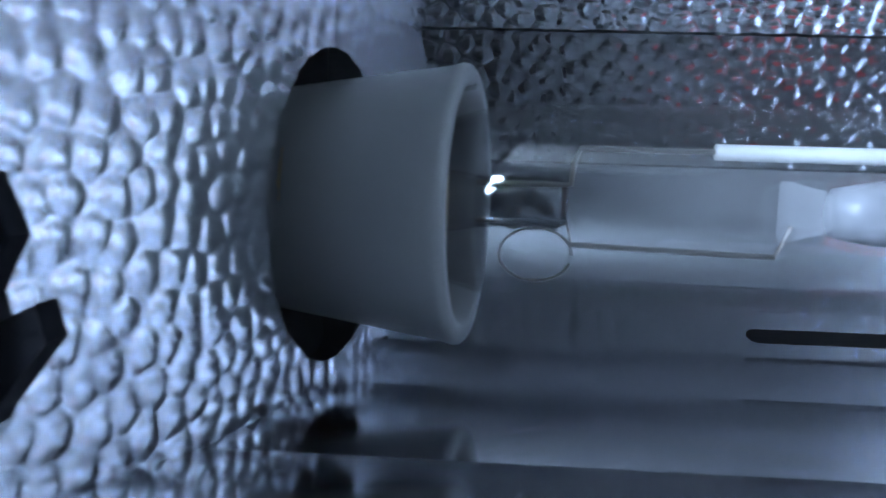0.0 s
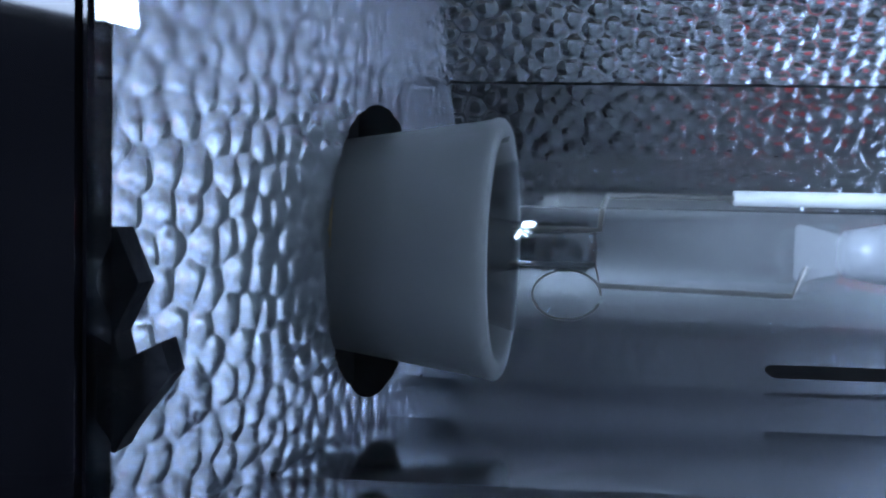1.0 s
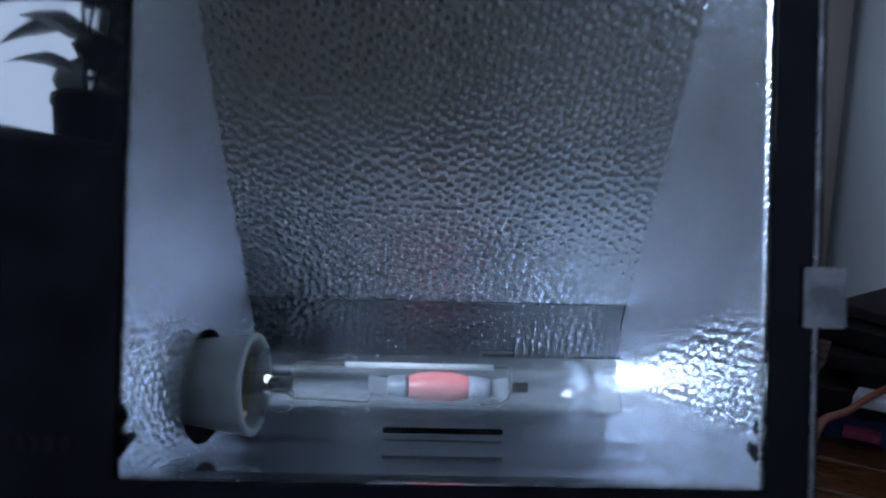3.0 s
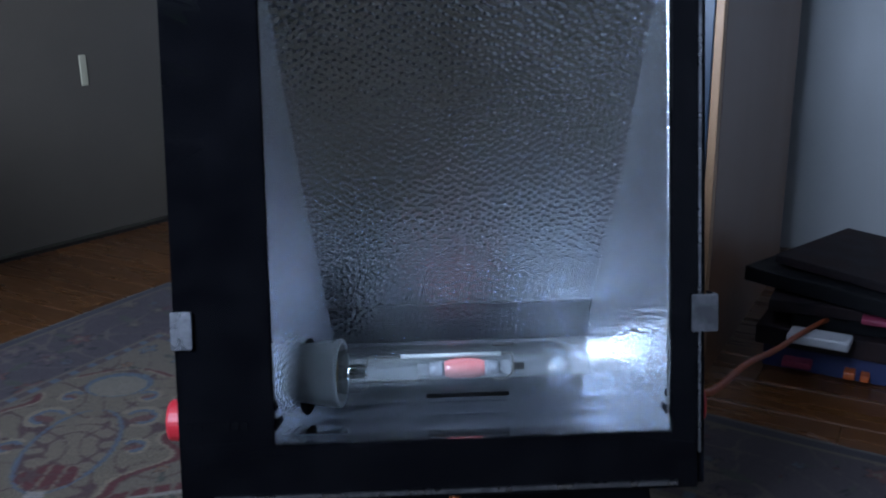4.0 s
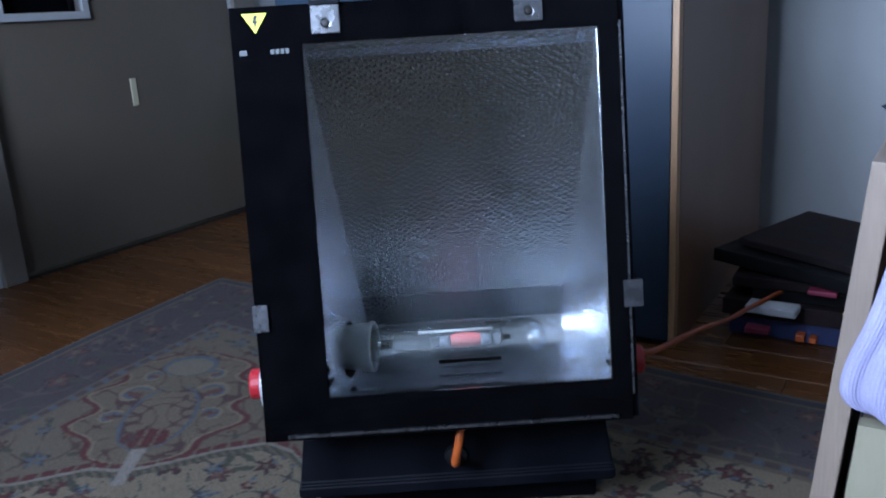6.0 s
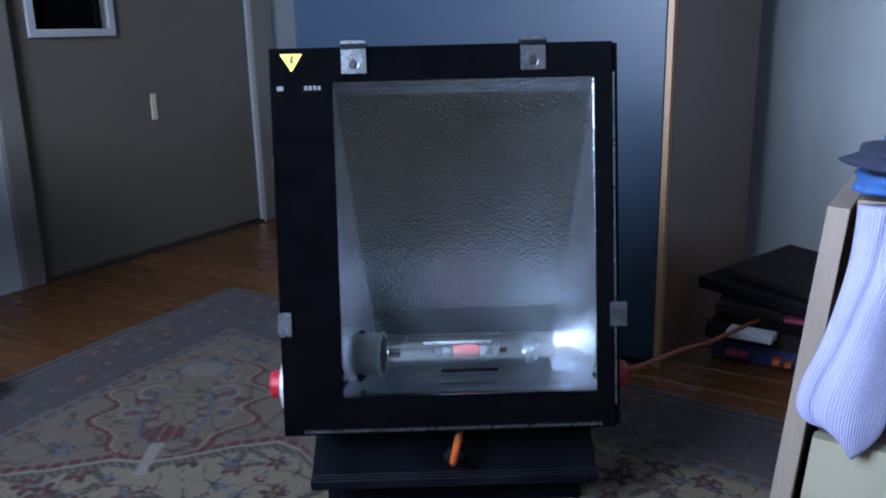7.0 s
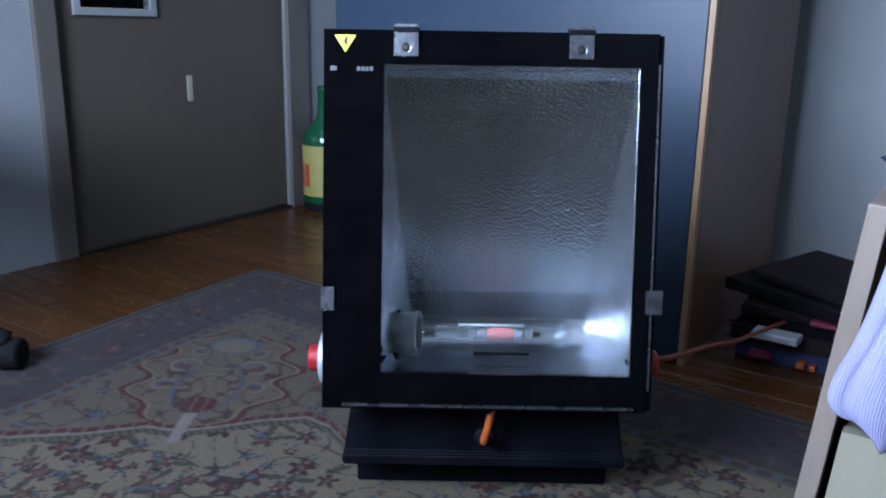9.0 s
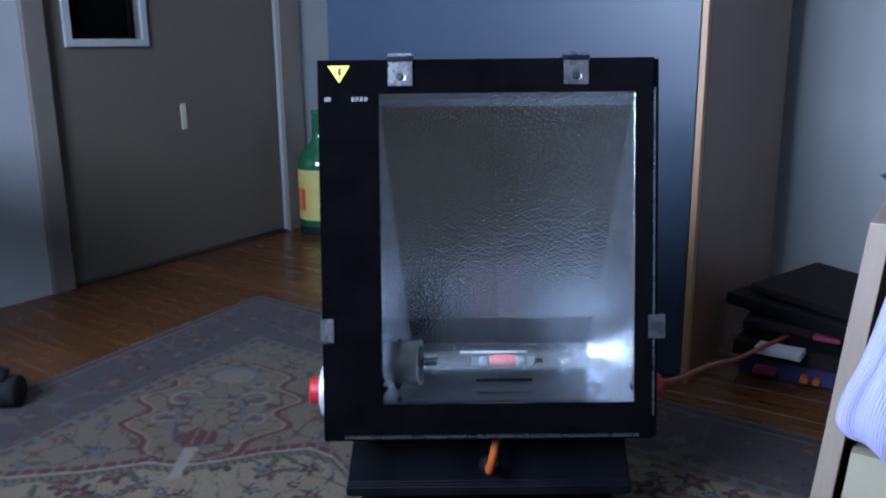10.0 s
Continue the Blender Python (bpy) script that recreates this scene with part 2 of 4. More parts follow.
def bm_tube(points, radius, seg=12, bm=None):
    """A round tube along a smooth line of points."""
    bm = bm or bmesh.new()
    pts = [Vector(p) for p in points]
    rings, up = [], Vector((0.13, 0.27, 1)).normalized()
    for i, p in enumerate(pts):
        d = (pts[min(i + 1, len(pts) - 1)] - pts[max(i - 1, 0)]).normalized()
        s = d.cross(up).normalized()
        t = s.cross(d).normalized()
        rings.append([bm.verts.new(p + radius * (math.cos(2 * math.pi * k / seg) * s + math.sin(2 * math.pi * k / seg) * t)) for k in range(seg)])
    for a, b in zip(rings, rings[1:]):
        for k in range(seg):
            bm.faces.new((a[k], a[(k + 1) % seg], b[(k + 1) % seg], b[k]))
    bm.faces.new(rings[0][::-1])
    bm.faces.new(rings[-1])
    return bm


def curve_points(ctrl, n=40):
    """Points on a smooth line through the control points."""
    c = [Vector(p) for p in ctrl]
    c = [2 * c[0] - c[1]] + c + [2 * c[-1] - c[-2]]
    out = []
    spans = len(c) - 3
    for i in range(n + 1):
        s = min(i / n * spans, spans - 1e-6)
        k = int(s)
        t = s - k
        a, b, d, e = c[k:k + 4]
        out.append(0.5 * ((2 * b) + (d - a) * t + (2 * a - 5 * b + 4 * d - e) * t * t + (3 * b - a - 3 * d + e) * t ** 3))
    return out


def bm_prism(outline, y0, y1, bm=None):
    """A plate with the outline (x, z), from y0 to y1."""
    bm = bm or bmesh.new()
    a = [bm.verts.new((x, y0, z)) for x, z in outline]
    b = [bm.verts.new((x, y1, z)) for x, z in outline]
    n = len(a)
    bm.faces.new(a)
    bm.faces.new(b[::-1])
    for i in range(n):
        bm.faces.new((a[i], b[i], b[(i + 1) % n], a[(i + 1) % n]))
    bmesh.ops.recalc_face_normals(bm, faces=bm.faces)
    return bm


def bm_frame(outer, inner, y0, y1):
    """A rectangular frame: outer and inner are (x0, x1, z0, z1)."""
    bm = bmesh.new()

    def ring(r, y):
        x0, x1, z0, z1 = r
        return [bm.verts.new(c) for c in ((x0, y, z0), (x1, y, z0), (x1, y, z1), (x0, y, z1))]

    rings = [ring(outer, y0), ring(inner, y0), ring(inner, y1), ring(outer, y1)]
    for a, b in zip(rings, rings[1:] + rings[:1]):
        for i in range(4):
            bm.faces.new((a[i], a[(i + 1) % 4], b[(i + 1) % 4], b[i]))
    bmesh.ops.recalc_face_normals(bm, faces=bm.faces)
    return bm


def setting(name, bm, mat, m=None, label="", category=""):
    ob = part(name, bm, mat)
    if m is not None:
        ob.matrix_world = m
    return tagged(ob, label, category, kind="structure")


# ---- the room ----
T = 0.12
setting("floor", bm_box(V_DOOR - T, V_RIGHT + T, U_WIN - T, U_FAR + T, -0.12, -0.006), M_DARK, ROOM, "dark gaps below warm brown oak floorboards", "floor")
setting("ceiling", bm_box(V_DOOR - T, V_RIGHT + T, U_WIN - T, U_FAR + T, H_ROOM, H_ROOM + 0.1), M_CEIL, ROOM, "plain white painted ceiling", "ceiling")
setting("wall_far", bm_box(V_DOOR - T, V_RIGHT + T, U_FAR, U_FAR + T, 0, H_ROOM), M_WALL_LIT, ROOM, "pale painted wall behind the wardrobe, toned lighter for window light", "wall")
# Unseen wall: its distance and tone steer what light the reflector mirrors.
setting("wall_right", bm_box(V_RIGHT, V_RIGHT + T, U_WIN, U_FAR, 0, H_ROOM), M_WALL, ROOM, "unseen side wall, placed and toned for the reflector's light", "wall")
bm = bm_box(V_DOOR - T, WIN[0], U_WIN - T, U_WIN, 0, H_ROOM)
for x0, x1, z0, z1 in ((WIN[1], V_RIGHT + T, 0, H_ROOM), (WIN[0], WIN[1], 0, WIN[2]), (WIN[0], WIN[1], WIN[3], H_ROOM)):
    bm_box(x0, x1, U_WIN - T, U_WIN, z0, z1, bm=bm)
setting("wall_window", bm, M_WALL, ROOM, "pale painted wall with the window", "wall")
DOOR_U0, DOOR_U1, DOOR_H = 0.468, 1.270, 1.98
bm = bm_box(V_DOOR - T, V_DOOR, U_WIN, DOOR_U0, 0, H_ROOM)
bm_box(V_DOOR - T, V_DOOR, DOOR_U1, U_FAR, 0, H_ROOM, bm=bm)
bm_box(V_DOOR - T, V_DOOR, DOOR_U0, DOOR_U1, DOOR_H, H_ROOM, bm=bm)
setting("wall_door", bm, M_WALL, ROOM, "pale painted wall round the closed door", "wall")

door = tagged(thing("door_1", ROOM @ pose(V_DOOR, (DOOR_U0 + DOOR_U1) / 2, 0), "closed grey-white painted door with a small dark glazed opening", "door"), kind="structure")
dy0, dy1 = DOOR_U0 - (DOOR_U0 + DOOR_U1) / 2, DOOR_U1 - (DOOR_U0 + DOOR_U1) / 2
g0, g1, gz0, gz1 = 0.545 - 0.869, 0.758 - 0.869, 0.632, 1.75
bm = bm_box(-0.05, -0.012, dy0 + 0.004, g0, 0.012, DOOR_H - 0.004)
bm_box(-0.05, -0.012, g1, dy1 - 0.004, 0.012, DOOR_H - 0.004, bm=bm)
bm_box(-0.05, -0.012, g0, g1, 0.012, gz0, bm=bm)
bm_box(-0.05, -0.012, g0, g1, gz1, DOOR_H - 0.004, bm=bm)
part("door_leaf", bm, M_DOOR, door)
swap = Matrix(((0, 1, 0, 0), (1, 0, 0, 0), (0, 0, 1, 0), (0, 0, 0, 1)))
bm = bm_frame((g0 - 0.018, g1 + 0.018, gz0 - 0.018, gz1 + 0.018), (g0, g1, gz0, gz1), -0.05, -0.002)
bmesh.ops.transform(bm, matrix=swap, verts=bm.verts)
bmesh.ops.recalc_face_normals(bm, faces=bm.faces)
part("glazing_bead", bm, M_WALL, door, "white glazing bead")
part("pane", bm_box(-0.036, -0.032, g0 + 0.001, g1 - 0.001, gz0 + 0.001, gz1 - 0.001), M_BLACK, door, "dark glass pane")
part("cover_plate", bm_box(-0.013, -0.009, 0.002, 0.022, 0.378, 0.452, 0.002), M_CREAM, door, "small pale cover plate")
for a, b in ((dy0 - 0.06, dy0), (dy1, dy1 + 0.095)):
    part("door_casing", bm_box(-0.03, 0.014, a, b, 0, DOOR_H + 0.06, 0.004), M_CASING, door)
part("door_casing", bm_box(-0.03, 0.014, dy0, dy1, DOOR_H, DOOR_H + 0.06, 0.004), M_CASING, door)
part("threshold", bm_box(-0.06, 0.004, dy0, dy1, -0.003, 0.008), M_DARK, door, "dark gap under the door")

window = tagged(thing("window_1", ROOM @ pose((WIN[0] + WIN[1]) / 2, U_WIN, WIN[2]), "white framed window letting in dull daylight", "window"), kind="structure")
ww, wh = (WIN[1] - WIN[0]) / 2, WIN[3] - WIN[2]
part("window_frame", bm_frame((-ww, ww, 0, wh), (-ww + 0.05, ww - 0.05, 0.05, wh - 0.05), -0.05, -0.005), M_CEIL, window)
part("mullion", bm_box(-0.03, 0.03, -0.048, -0.008, 0.05, wh - 0.05), M_CEIL, window)
part("window_sill", bm_box(-ww - 0.05, ww + 0.05, 0.0, 0.34, -0.03, -0.004, 0.005), M_CEIL, window)

curtain = thing("curtain", ROOM @ pose(0, U_WIN + 0.045, 0.77), "sheer white curtain hanging in folds", "curtain")
bm = bmesh.new()
n, x0, x1 = 90, -1.05, -0.62
grid = [[bm.verts.new((x0 + (x1 - x0) * i / n, 0.022 * math.sin(i * 0.55 + 0.6 * math.sin(i * 0.13)) * (0.6 + 0.4 * k / 6), 1.13 * k / 6)) for k in range(7)] for i in range(n + 1)]
for a, b in zip(grid, grid[1:]):
    for k in range(6):
        bm.faces.new((a[k], b[k], b[k + 1], a[k + 1]))
part("curtain_cloth", bm, M_CURTAIN, curtain, smooth=True)
part("curtain_rod", bm_tube([(-1.15, 0, 1.145), (0.6, 0, 1.145)], 0.012), M_WHITE_PLASTIC, curtain)

# ---- the wardrobe ----
wardrobe = thing("wardrobe", ROOM @ pose(0.02, 0.675, 0), "tall wardrobe with a blue front and brown veneered side", "wardrobe")
WD, WW = 0.66, 0.822
part("door", bm_box(-WW, -0.012, 0.0, 0.02, 0.012, 2.1, 0.0015), M_BLUE, wardrobe, "blue lacquered door")
part("edge_strip", bm_box(-0.011, 0.0, 0.0, 0.02, 0.0, 2.1, 0.001), M_EDGE, wardrobe, "light wood edge strip")
part("side_panel", bm_box(-0.018, 0.0, 0.0215, WD, 0.0, 2.1), M_VENEER, wardrobe)
part("side_panel", bm_box(-WW, -WW + 0.018, 0.0215, WD, 0.0, 2.1), M_VENEER, wardrobe)
part("top_panel", bm_box(-WW + 0.019, -0.019, 0.0215, WD, 2.08, 2.098), M_VENEER, wardrobe)
part("plinth", bm_box(-WW + 0.019, -0.019, 0.022, 0.04, 0.0, 0.08), M_BLACK_PLASTIC, wardrobe)

# ---- the floodlight ----
flood = thing("floodlight", HM, "black metal floodlight with hammered reflector, standing on rug", "floodlight")
OX0, OX1, OZ0, OZ1 = -0.1935, 0.1845, -0.006, 0.421
IX0, IX1, IZ0, IZ1 = -0.1265, 0.158, 0.036, 0.384
bm = bm_frame((OX0, OX1 - 0.007, OZ0, OZ1), (IX0, IX1, IZ0, IZ1), -0.003, 0.003)
bmesh.ops.bevel(bm, geom=[e for e in bm.edges if abs(e.verts[0].co.y + 0.003) < 1e-5 and abs(e.verts[1].co.y + 0.003) < 1e-5 and e.calc_length() > 0.2], offset=0.0008, segments=2, affect="EDGES")
part("front_frame", bm, M_BLACK, flood, "glossy black front")
glass = part("glass_pane", bm_box(IX0 + 0.0003, IX1 - 0.0003, -0.0015, 0.0005, IZ0 + 0.0003, IZ1 - 0.0003), M_GLASS, flood, "clear front glass")
glass.visible_shadow = False
part("frame_edge", bm_box(OX1 - 0.0065, OX1 - 0.0045, -0.002, 0.002, 0.02, 0.388), M_STEEL, flood, "bright metal edge")
part("frame_edge", bm_box(-0.170, 0.162, -0.0062, -0.0035, -0.0025, 0.0005), M_STEEL, flood, "bright metal edge")
part("body_rim", bm_frame((OX0 + 0.001, OX1, OZ0 + 0.001, OZ1 - 0.001), (IX0 - 0.02, IX1 + 0.012, IZ0 - 0.02, IZ1 + 0.02), 0.004, 0.02), M_BLACK_MATT, flood)
# casing behind the front: four tapering walls and a back
bm = bmesh.new()
f = [bm.verts.new(c) for c in ((OX0 + 0.002, 0.0205, OZ0 + 0.002), (OX1 - 0.001, 0.0205, OZ0 + 0.002), (OX1 - 0.001, 0.0205, OZ1 - 0.002), (OX0 + 0.002, 0.0205, OZ1 - 0.002))]
k = [bm.verts.new(c) for c in ((OX0 + 0.012, 0.235, 0.004), (OX1 - 0.01, 0.235, 0.004), (OX1 - 0.01, 0.235, 0.2), (OX0 + 0.012, 0.235, 0.2))]
for i in range(4):
    bm.faces.new((f[i], f[(i + 1) % 4], k[(i + 1) % 4], k[i]))
bm.faces.new(k)
bmesh.ops.recalc_face_normals(bm, faces=bm.faces)
bmesh.ops.solidify(bm, geom=bm.faces[:], thickness=0.002)
part("casing", bm, M_BLACK_MATT, flood)


# reflector: profile of the back and the bottom, (y, z), from the top front round to the bottom front
def wall_x(side, y):
    return -0.131 + 0.030 * min(y, 0.19) / 0.18 if side < 0 else 0.163 - 0.026 * min(y, 0.19) / 0.18


def dimples(p, q, size=0.0056, dome=20.0, groove=0.00034):
    """The height of hammer marks at the places p, q (metres) of a sheet: uneven, gently domed cells with steep grooves between."""
    gi, gj = np.floor(p / size), np.floor(q / size)
    first, second = np.full(p.shape, 9.0), np.full(p.shape, 9.0)
    for di in (-1, 0, 1):
        for dj in (-1, 0, 1):
            ci, cj = gi + di, gj + dj
            h1 = np.sin(ci * 127.1 + cj * 311.7) * 43758.5453
            h2 = np.sin(ci * 269.5 + cj * 183.3) * 24634.6345
            x = (ci + 0.5 * np.mod(cj, 2) - 0.25 + 0.20 + 0.60 * (h1 - np.floor(h1))) * size
            y = (cj + 0.20 + 0.60 * (h2 - np.floor(h2))) * size
            d = np.hypot(p - x, q - y)
            second = np.minimum(second, np.maximum(first, d))
            first = np.minimum(first, d)
    return -dome * np.minimum(first, 0.64 * size) ** 2 - groove * np.exp(-((second - first) / (0.26 * size)) ** 2)


def grid_part(name, X, Y, Z, mat, label, keep=None):
    """A mesh on a grid of places; keep: which of its cells are there."""
    na, nb = X.shape
    idx = np.arange(na * nb).reshape(na, nb)
    f = np.stack([idx[:-1, :-1], idx[1:, :-1], idx[1:, 1:], idx[:-1, 1:]], -1)
    f = f[keep] if keep is not None else f.reshape(-1, 4)
    me = bpy.data.meshes.new(name)
    me.from_pydata(np.stack([X, Y, Z], -1).reshape(-1, 3).tolist(), [], f.tolist())
    me.polygons.foreach_set("use_smooth", np.ones(len(f), bool))
    me.materials.append(mat)
    ob = new(name, me)
    ob.parent = flood
    return tagged(ob, label)


def sheet(profile, name, mat, label, hammer=False, step=0.00065):
    """A bent sheet across the reflector along the profile (y, z)."""
    py, pz = np.array([p[0] for p in profile]), np.array([p[1] for p in profile])
    arc = np.concatenate([[0], np.cumsum(np.hypot(np.diff(py), np.diff(pz)))])
    a = np.linspace(0, arc[-1], max(2, int(arc[-1] / step) + 1)) if hammer else arc
    yy, zz = np.interp(a, arc, py), np.interp(a, arc, pz)
    cols = int(0.28 / step) if hammer else 3
    u = np.linspace(0, 1, cols)
    lo = np.array([wall_x(-1, y) - 0.0006 for y in yy])
    hi = np.array([wall_x(1, y) + 0.0006 for y in yy])
    X = lo[:, None] + (hi - lo)[:, None] * u[None, :]
    Y, Z = np.repeat(yy[:, None], cols, 1), np.repeat(zz[:, None], cols, 1)
    if hammer:
        ty, tz = np.gradient(yy), np.gradient(zz)
        n = np.hypot(ty, tz)
        P, Q = X + 3.1, np.repeat(a[:, None], cols, 1) + 1.7
        h = dimples(0.84 * P + 0.54 * Q, 0.84 * Q - 0.54 * P, dome=30.0 if mat is M_HAMMER_SHADED else 46.0, groove=0.00020)
        Y, Z = Y + (tz / n)[:, None] * h, Z + (-ty / n)[:, None] * h
    return grid_part(name, X, Y, Z, mat, label)


back = [(0.008, 0.388), (0.016, 0.379), (0.026, 0.372)] + [(0.026 + 0.142 * s - 0.005 * math.sin(math.pi * s), 0.372 - 0.264 * s) for s in [i / 20 for i in range(1, 21)]]
sheet(back, "reflector_back", M_HAMMER_DIM, "hammered aluminium back, toned down for dark reflections", True)
sheet([(0.1695, 0.1075), (0.182, 0.072)], "reflector_band", M_HAMMER_SHADED, "hammered strip behind the bulb, darkened for shade", True)
sheet([(0.1824, 0.0715), (0.1815, 0.064), (0.1785, 0.055), (0.174, 0.0465), (0.168, 0.039)], "reflector_curve", M_SMOOTH_DIM, "smooth aluminium curve, toned down to mute its glare")
SLOT = (-0.016, 0.0585, 0.1445, 0.1500)
# the bottom has a long slot through it
bm = bmesh.new()


def quad(bm, x0, x1, y0, z0, y1, z1):
    bm.faces.new([bm.verts.new(c) for c in ((x0, y0, z0), (x1, y0, z0), (x1, y1, z1), (x0, y1, z1))])


def zb(y):
    pts = ((0.004, 0.0345), (0.05, 0.027), (0.105, 0.0235), (0.14, 0.0255), (0.168, 0.039))
    for (a, p), (b, q) in zip(pts, pts[1:]):
        if y <= b:
            return p + (q - p) * (y - a) / (b - a)
    return pts[-1][1]


ys = [0.004, 0.05, 0.105, 0.14, SLOT[2], SLOT[3], 0.168]
for a, b in zip(ys, ys[1:]):
    xa, xb = wall_x(-1, a) + 0.0005, wall_x(1, a) - 0.0005
    if a != SLOT[2]:
        quad(bm, xa, xb, a, zb(a), b, zb(b))
        continue
    # round ends of the slot
    r = (b - a) / 2
    for end, far, sg in ((SLOT[0], xa, 1), (SLOT[1], xb, -1)):
        ring = [(end + sg * (r - r * math.cos(q)), a + r + r * math.sin(q)) for q in [radians(-90 + 15 * i) for i in range(13)]]
        for (x0, y0), (x1, y1) in zip(ring, ring[1:]):
            bm.faces.new([bm.verts.new(p) for p in ((far, y0, zb(y0)), (x0, y0, zb(y0)), (x1, y1, zb(y1)), (far, y1, zb(y1)))])
bmesh.ops.recalc_face_normals(bm, faces=bm.faces)
part("reflector_bottom", bm, M_BRIGHT, flood, "smooth bright bottom with a slot")
# side walls, the first with the round hole for the lamp holder
HOLE_Y, HOLE_Z, HOLE_R = 0.1030, 0.0607, 0.0318


def side_wall(side, hole, step=0.0006):
    """A hammered side sheet, cut to the profile and, on one side, round the lamp holder."""
    yy, zz = np.arange(0.006, 0.190, step), np.arange(0.022, 0.3885, step)
    Y, Z = np.meshgrid(yy, zz, indexing="ij")
    zs = np.array([p[1] for p in back][::-1])
    deep = np.interp(Z, np.concatenate([[0.039, 0.055, 0.072], zs]), np.concatenate([[0.168, 0.1785, 0.1825], [p[0] for p in back][::-1]]))
    low = np.interp(Y, (0.004, 0.05, 0.105, 0.14, 0.168, 0.18, 0.2), (0.0345, 0.027, 0.0235, 0.0255, 0.039, 0.055, 0.075))
    inside = (Y < deep + step) & (Z > low - step)
    if hole:
        ry, rz = Y - HOLE_Y, Z - HOLE_Z
        r = np.hypot(ry, rz)
        ring = np.abs(r - HOLE_R) < 0.72 * step
        Y, Z = np.where(ring, HOLE_Y + ry / r * HOLE_R, Y), np.where(ring, HOLE_Z + rz / r * HOLE_R, Z)
        inside &= r > HOLE_R - 0.72 * step
    X = np.vectorize(lambda y: wall_x(side, y))(Y) - side * (dimples((Y + 5.3) * 0.8, Z + 2.2, 0.0052, 34.0, 0.00017) + 0.0003)
    cell = inside[:-1, :-1] & inside[1:, :-1] & inside[1:, 1:] & inside[:-1, 1:]
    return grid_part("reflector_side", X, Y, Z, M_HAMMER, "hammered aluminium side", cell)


side_wall(-1, True)
side_wall(1, False)
bm = bm_tube([(0.1588 + 0.0003 * math.sin(i * 1.9), 0.0048, 0.040 + 0.0012 * i) for i in range(287)], 0.0021, 10)
part("reflector_lip", bm, M_HAMMER, flood, "bright folded lip", smooth=True)
# dark chamber behind the hole
part("gear_chamber", bm_box(-0.19, -0.136, 0.03, 0.2, 0.0, 0.2), M_BLACK_MATT, flood)

# small dark spring catches behind the glass in the lower corners
catch = [(0, 0.0675), (0.0024, 0.0618), (-0.0002, 0.0564), (0.0005, 0.0535), (0.0048, 0.0558), (0.0058, 0.0523), (0.0008, 0.0456), (0, 0.0440)]
part("spring_catch", bm_prism([(IX0 - 0.004, 0.0675)] + [(IX0 + x, z) for x, z in catch] + [(IX0 - 0.004, 0.0440)], 0.004, 0.008), M_BLACK_MATT, flood)
part("spring_catch", bm_prism([(IX1 + 0.004, 0.0675)] + [(IX1 - x * 0.8, z) for x, z in catch] + [(IX1 + 0.004, 0.0440)], 0.004, 0.008), M_BLACK_MATT, flood)


def clip(x, z, w, h, turn):
    """A bent steel clip with a screw; turn 0: over the top edge, 90/-90: over a side."""
    m = pose(x, 0, z, 0, turn, 0)
    bm = bm_box(-w / 2, w / 2, -0.0065, -0.0045, -h / 2, h / 2)
    bm_box(-w / 2, w / 2, -0.0045, 0.014, h / 2 - 0.002, h / 2, bm=bm)
    bmesh.ops.bevel(bm, geom=bm.edges[:], offset=0.0006, segments=2, affect="EDGES")
    bmesh.ops.transform(bm, matrix=m, verts=bm.verts)
    return part("clip", bm, M_STEEL, flood, "bent steel clip"), m


for cx in (-0.102, 0.0915):
    c, m = clip(cx, 0.4095, 0.027, 0.035, 0)
    bm = bm_lathe([(0, -0.0025), (0.003, -0.0022), (0.0042, -0.0008), (0.0042, 0.0005)], 20, "Y", Matrix.Translation((cx, -0.0066, 0.401)))
    part("screw", bm, M_DARK, c, "dark screw head")
    part("screw_hole", bm_lathe([(0.0055, 0), (0.0055, 0.0008), (0.0048, 0.001)], 20, "Y", Matrix.Translation((cx, -0.0078, 0.401))), M_STEEL, c)
    bm = bm_box(cx - 0.0145, cx + 0.0145, -0.0084, 0.016, 0.4180, 0.4235, 0.001)
    part("hinge_block", bm, M_BLACK_MATT, flood)
clip(-0.1875, 0.1205, 0.027, 0.015, -90)
clip(0.1815, 0.1225, 0.027, 0.019, 90)

# warning sticker and prints on the black part
stk = part("warning_sticker", bm_prism([(-0.1815, 0.4145), (-0.1695, 0.3955), (-0.1575, 0.4145)], -0.0038, -0.0032), M_YELLOW, flood, "yellow warning triangle")
part("lightning_sign", bm_prism([(-0.1695, 0.4125), (-0.1665, 0.4125), (-0.1682, 0.4075), (-0.1662, 0.4075), (-0.1705, 0.3995), (-0.1695, 0.4052), (-0.1717, 0.4052)], -0.0044, -0.0039), M_INK, stk)
part("print", bm_prism([(-0.186, 0.3755), (-0.179, 0.3755), (-0.179, 0.3805), (-0.186, 0.3805)], -0.0036, -0.0031), M_GREY_INK, flood, "small grey print")
for i in range(4):
    x = -0.1565 + i * 0.0047
    part("print", bm_prism([(x, 0.3757), (x + 0.0036, 0.3757), (x + 0.0036, 0.3803), (x, 0.3803)], -0.0036, -0.0031), M_GREY_INK, flood, "small grey print")
M_FAINT = material("faint_print", (0.0022, 0.0022, 0.0026), 0.05, scale=60, ior=1.2)
for i in range(7):
    x = -0.188 + i * 0.0064
    part("print", bm_prism([(x, 0.048), (x + 0.0048, 0.048), (x + 0.0048, 0.0545), (x, 0.0545)], -0.0036, -0.0031), M_FAINT, flood, "faint dark print")

# lamp holder: a porcelain cup that comes through the hole
AX_Y, AX_Z = 0.106, 0.0625
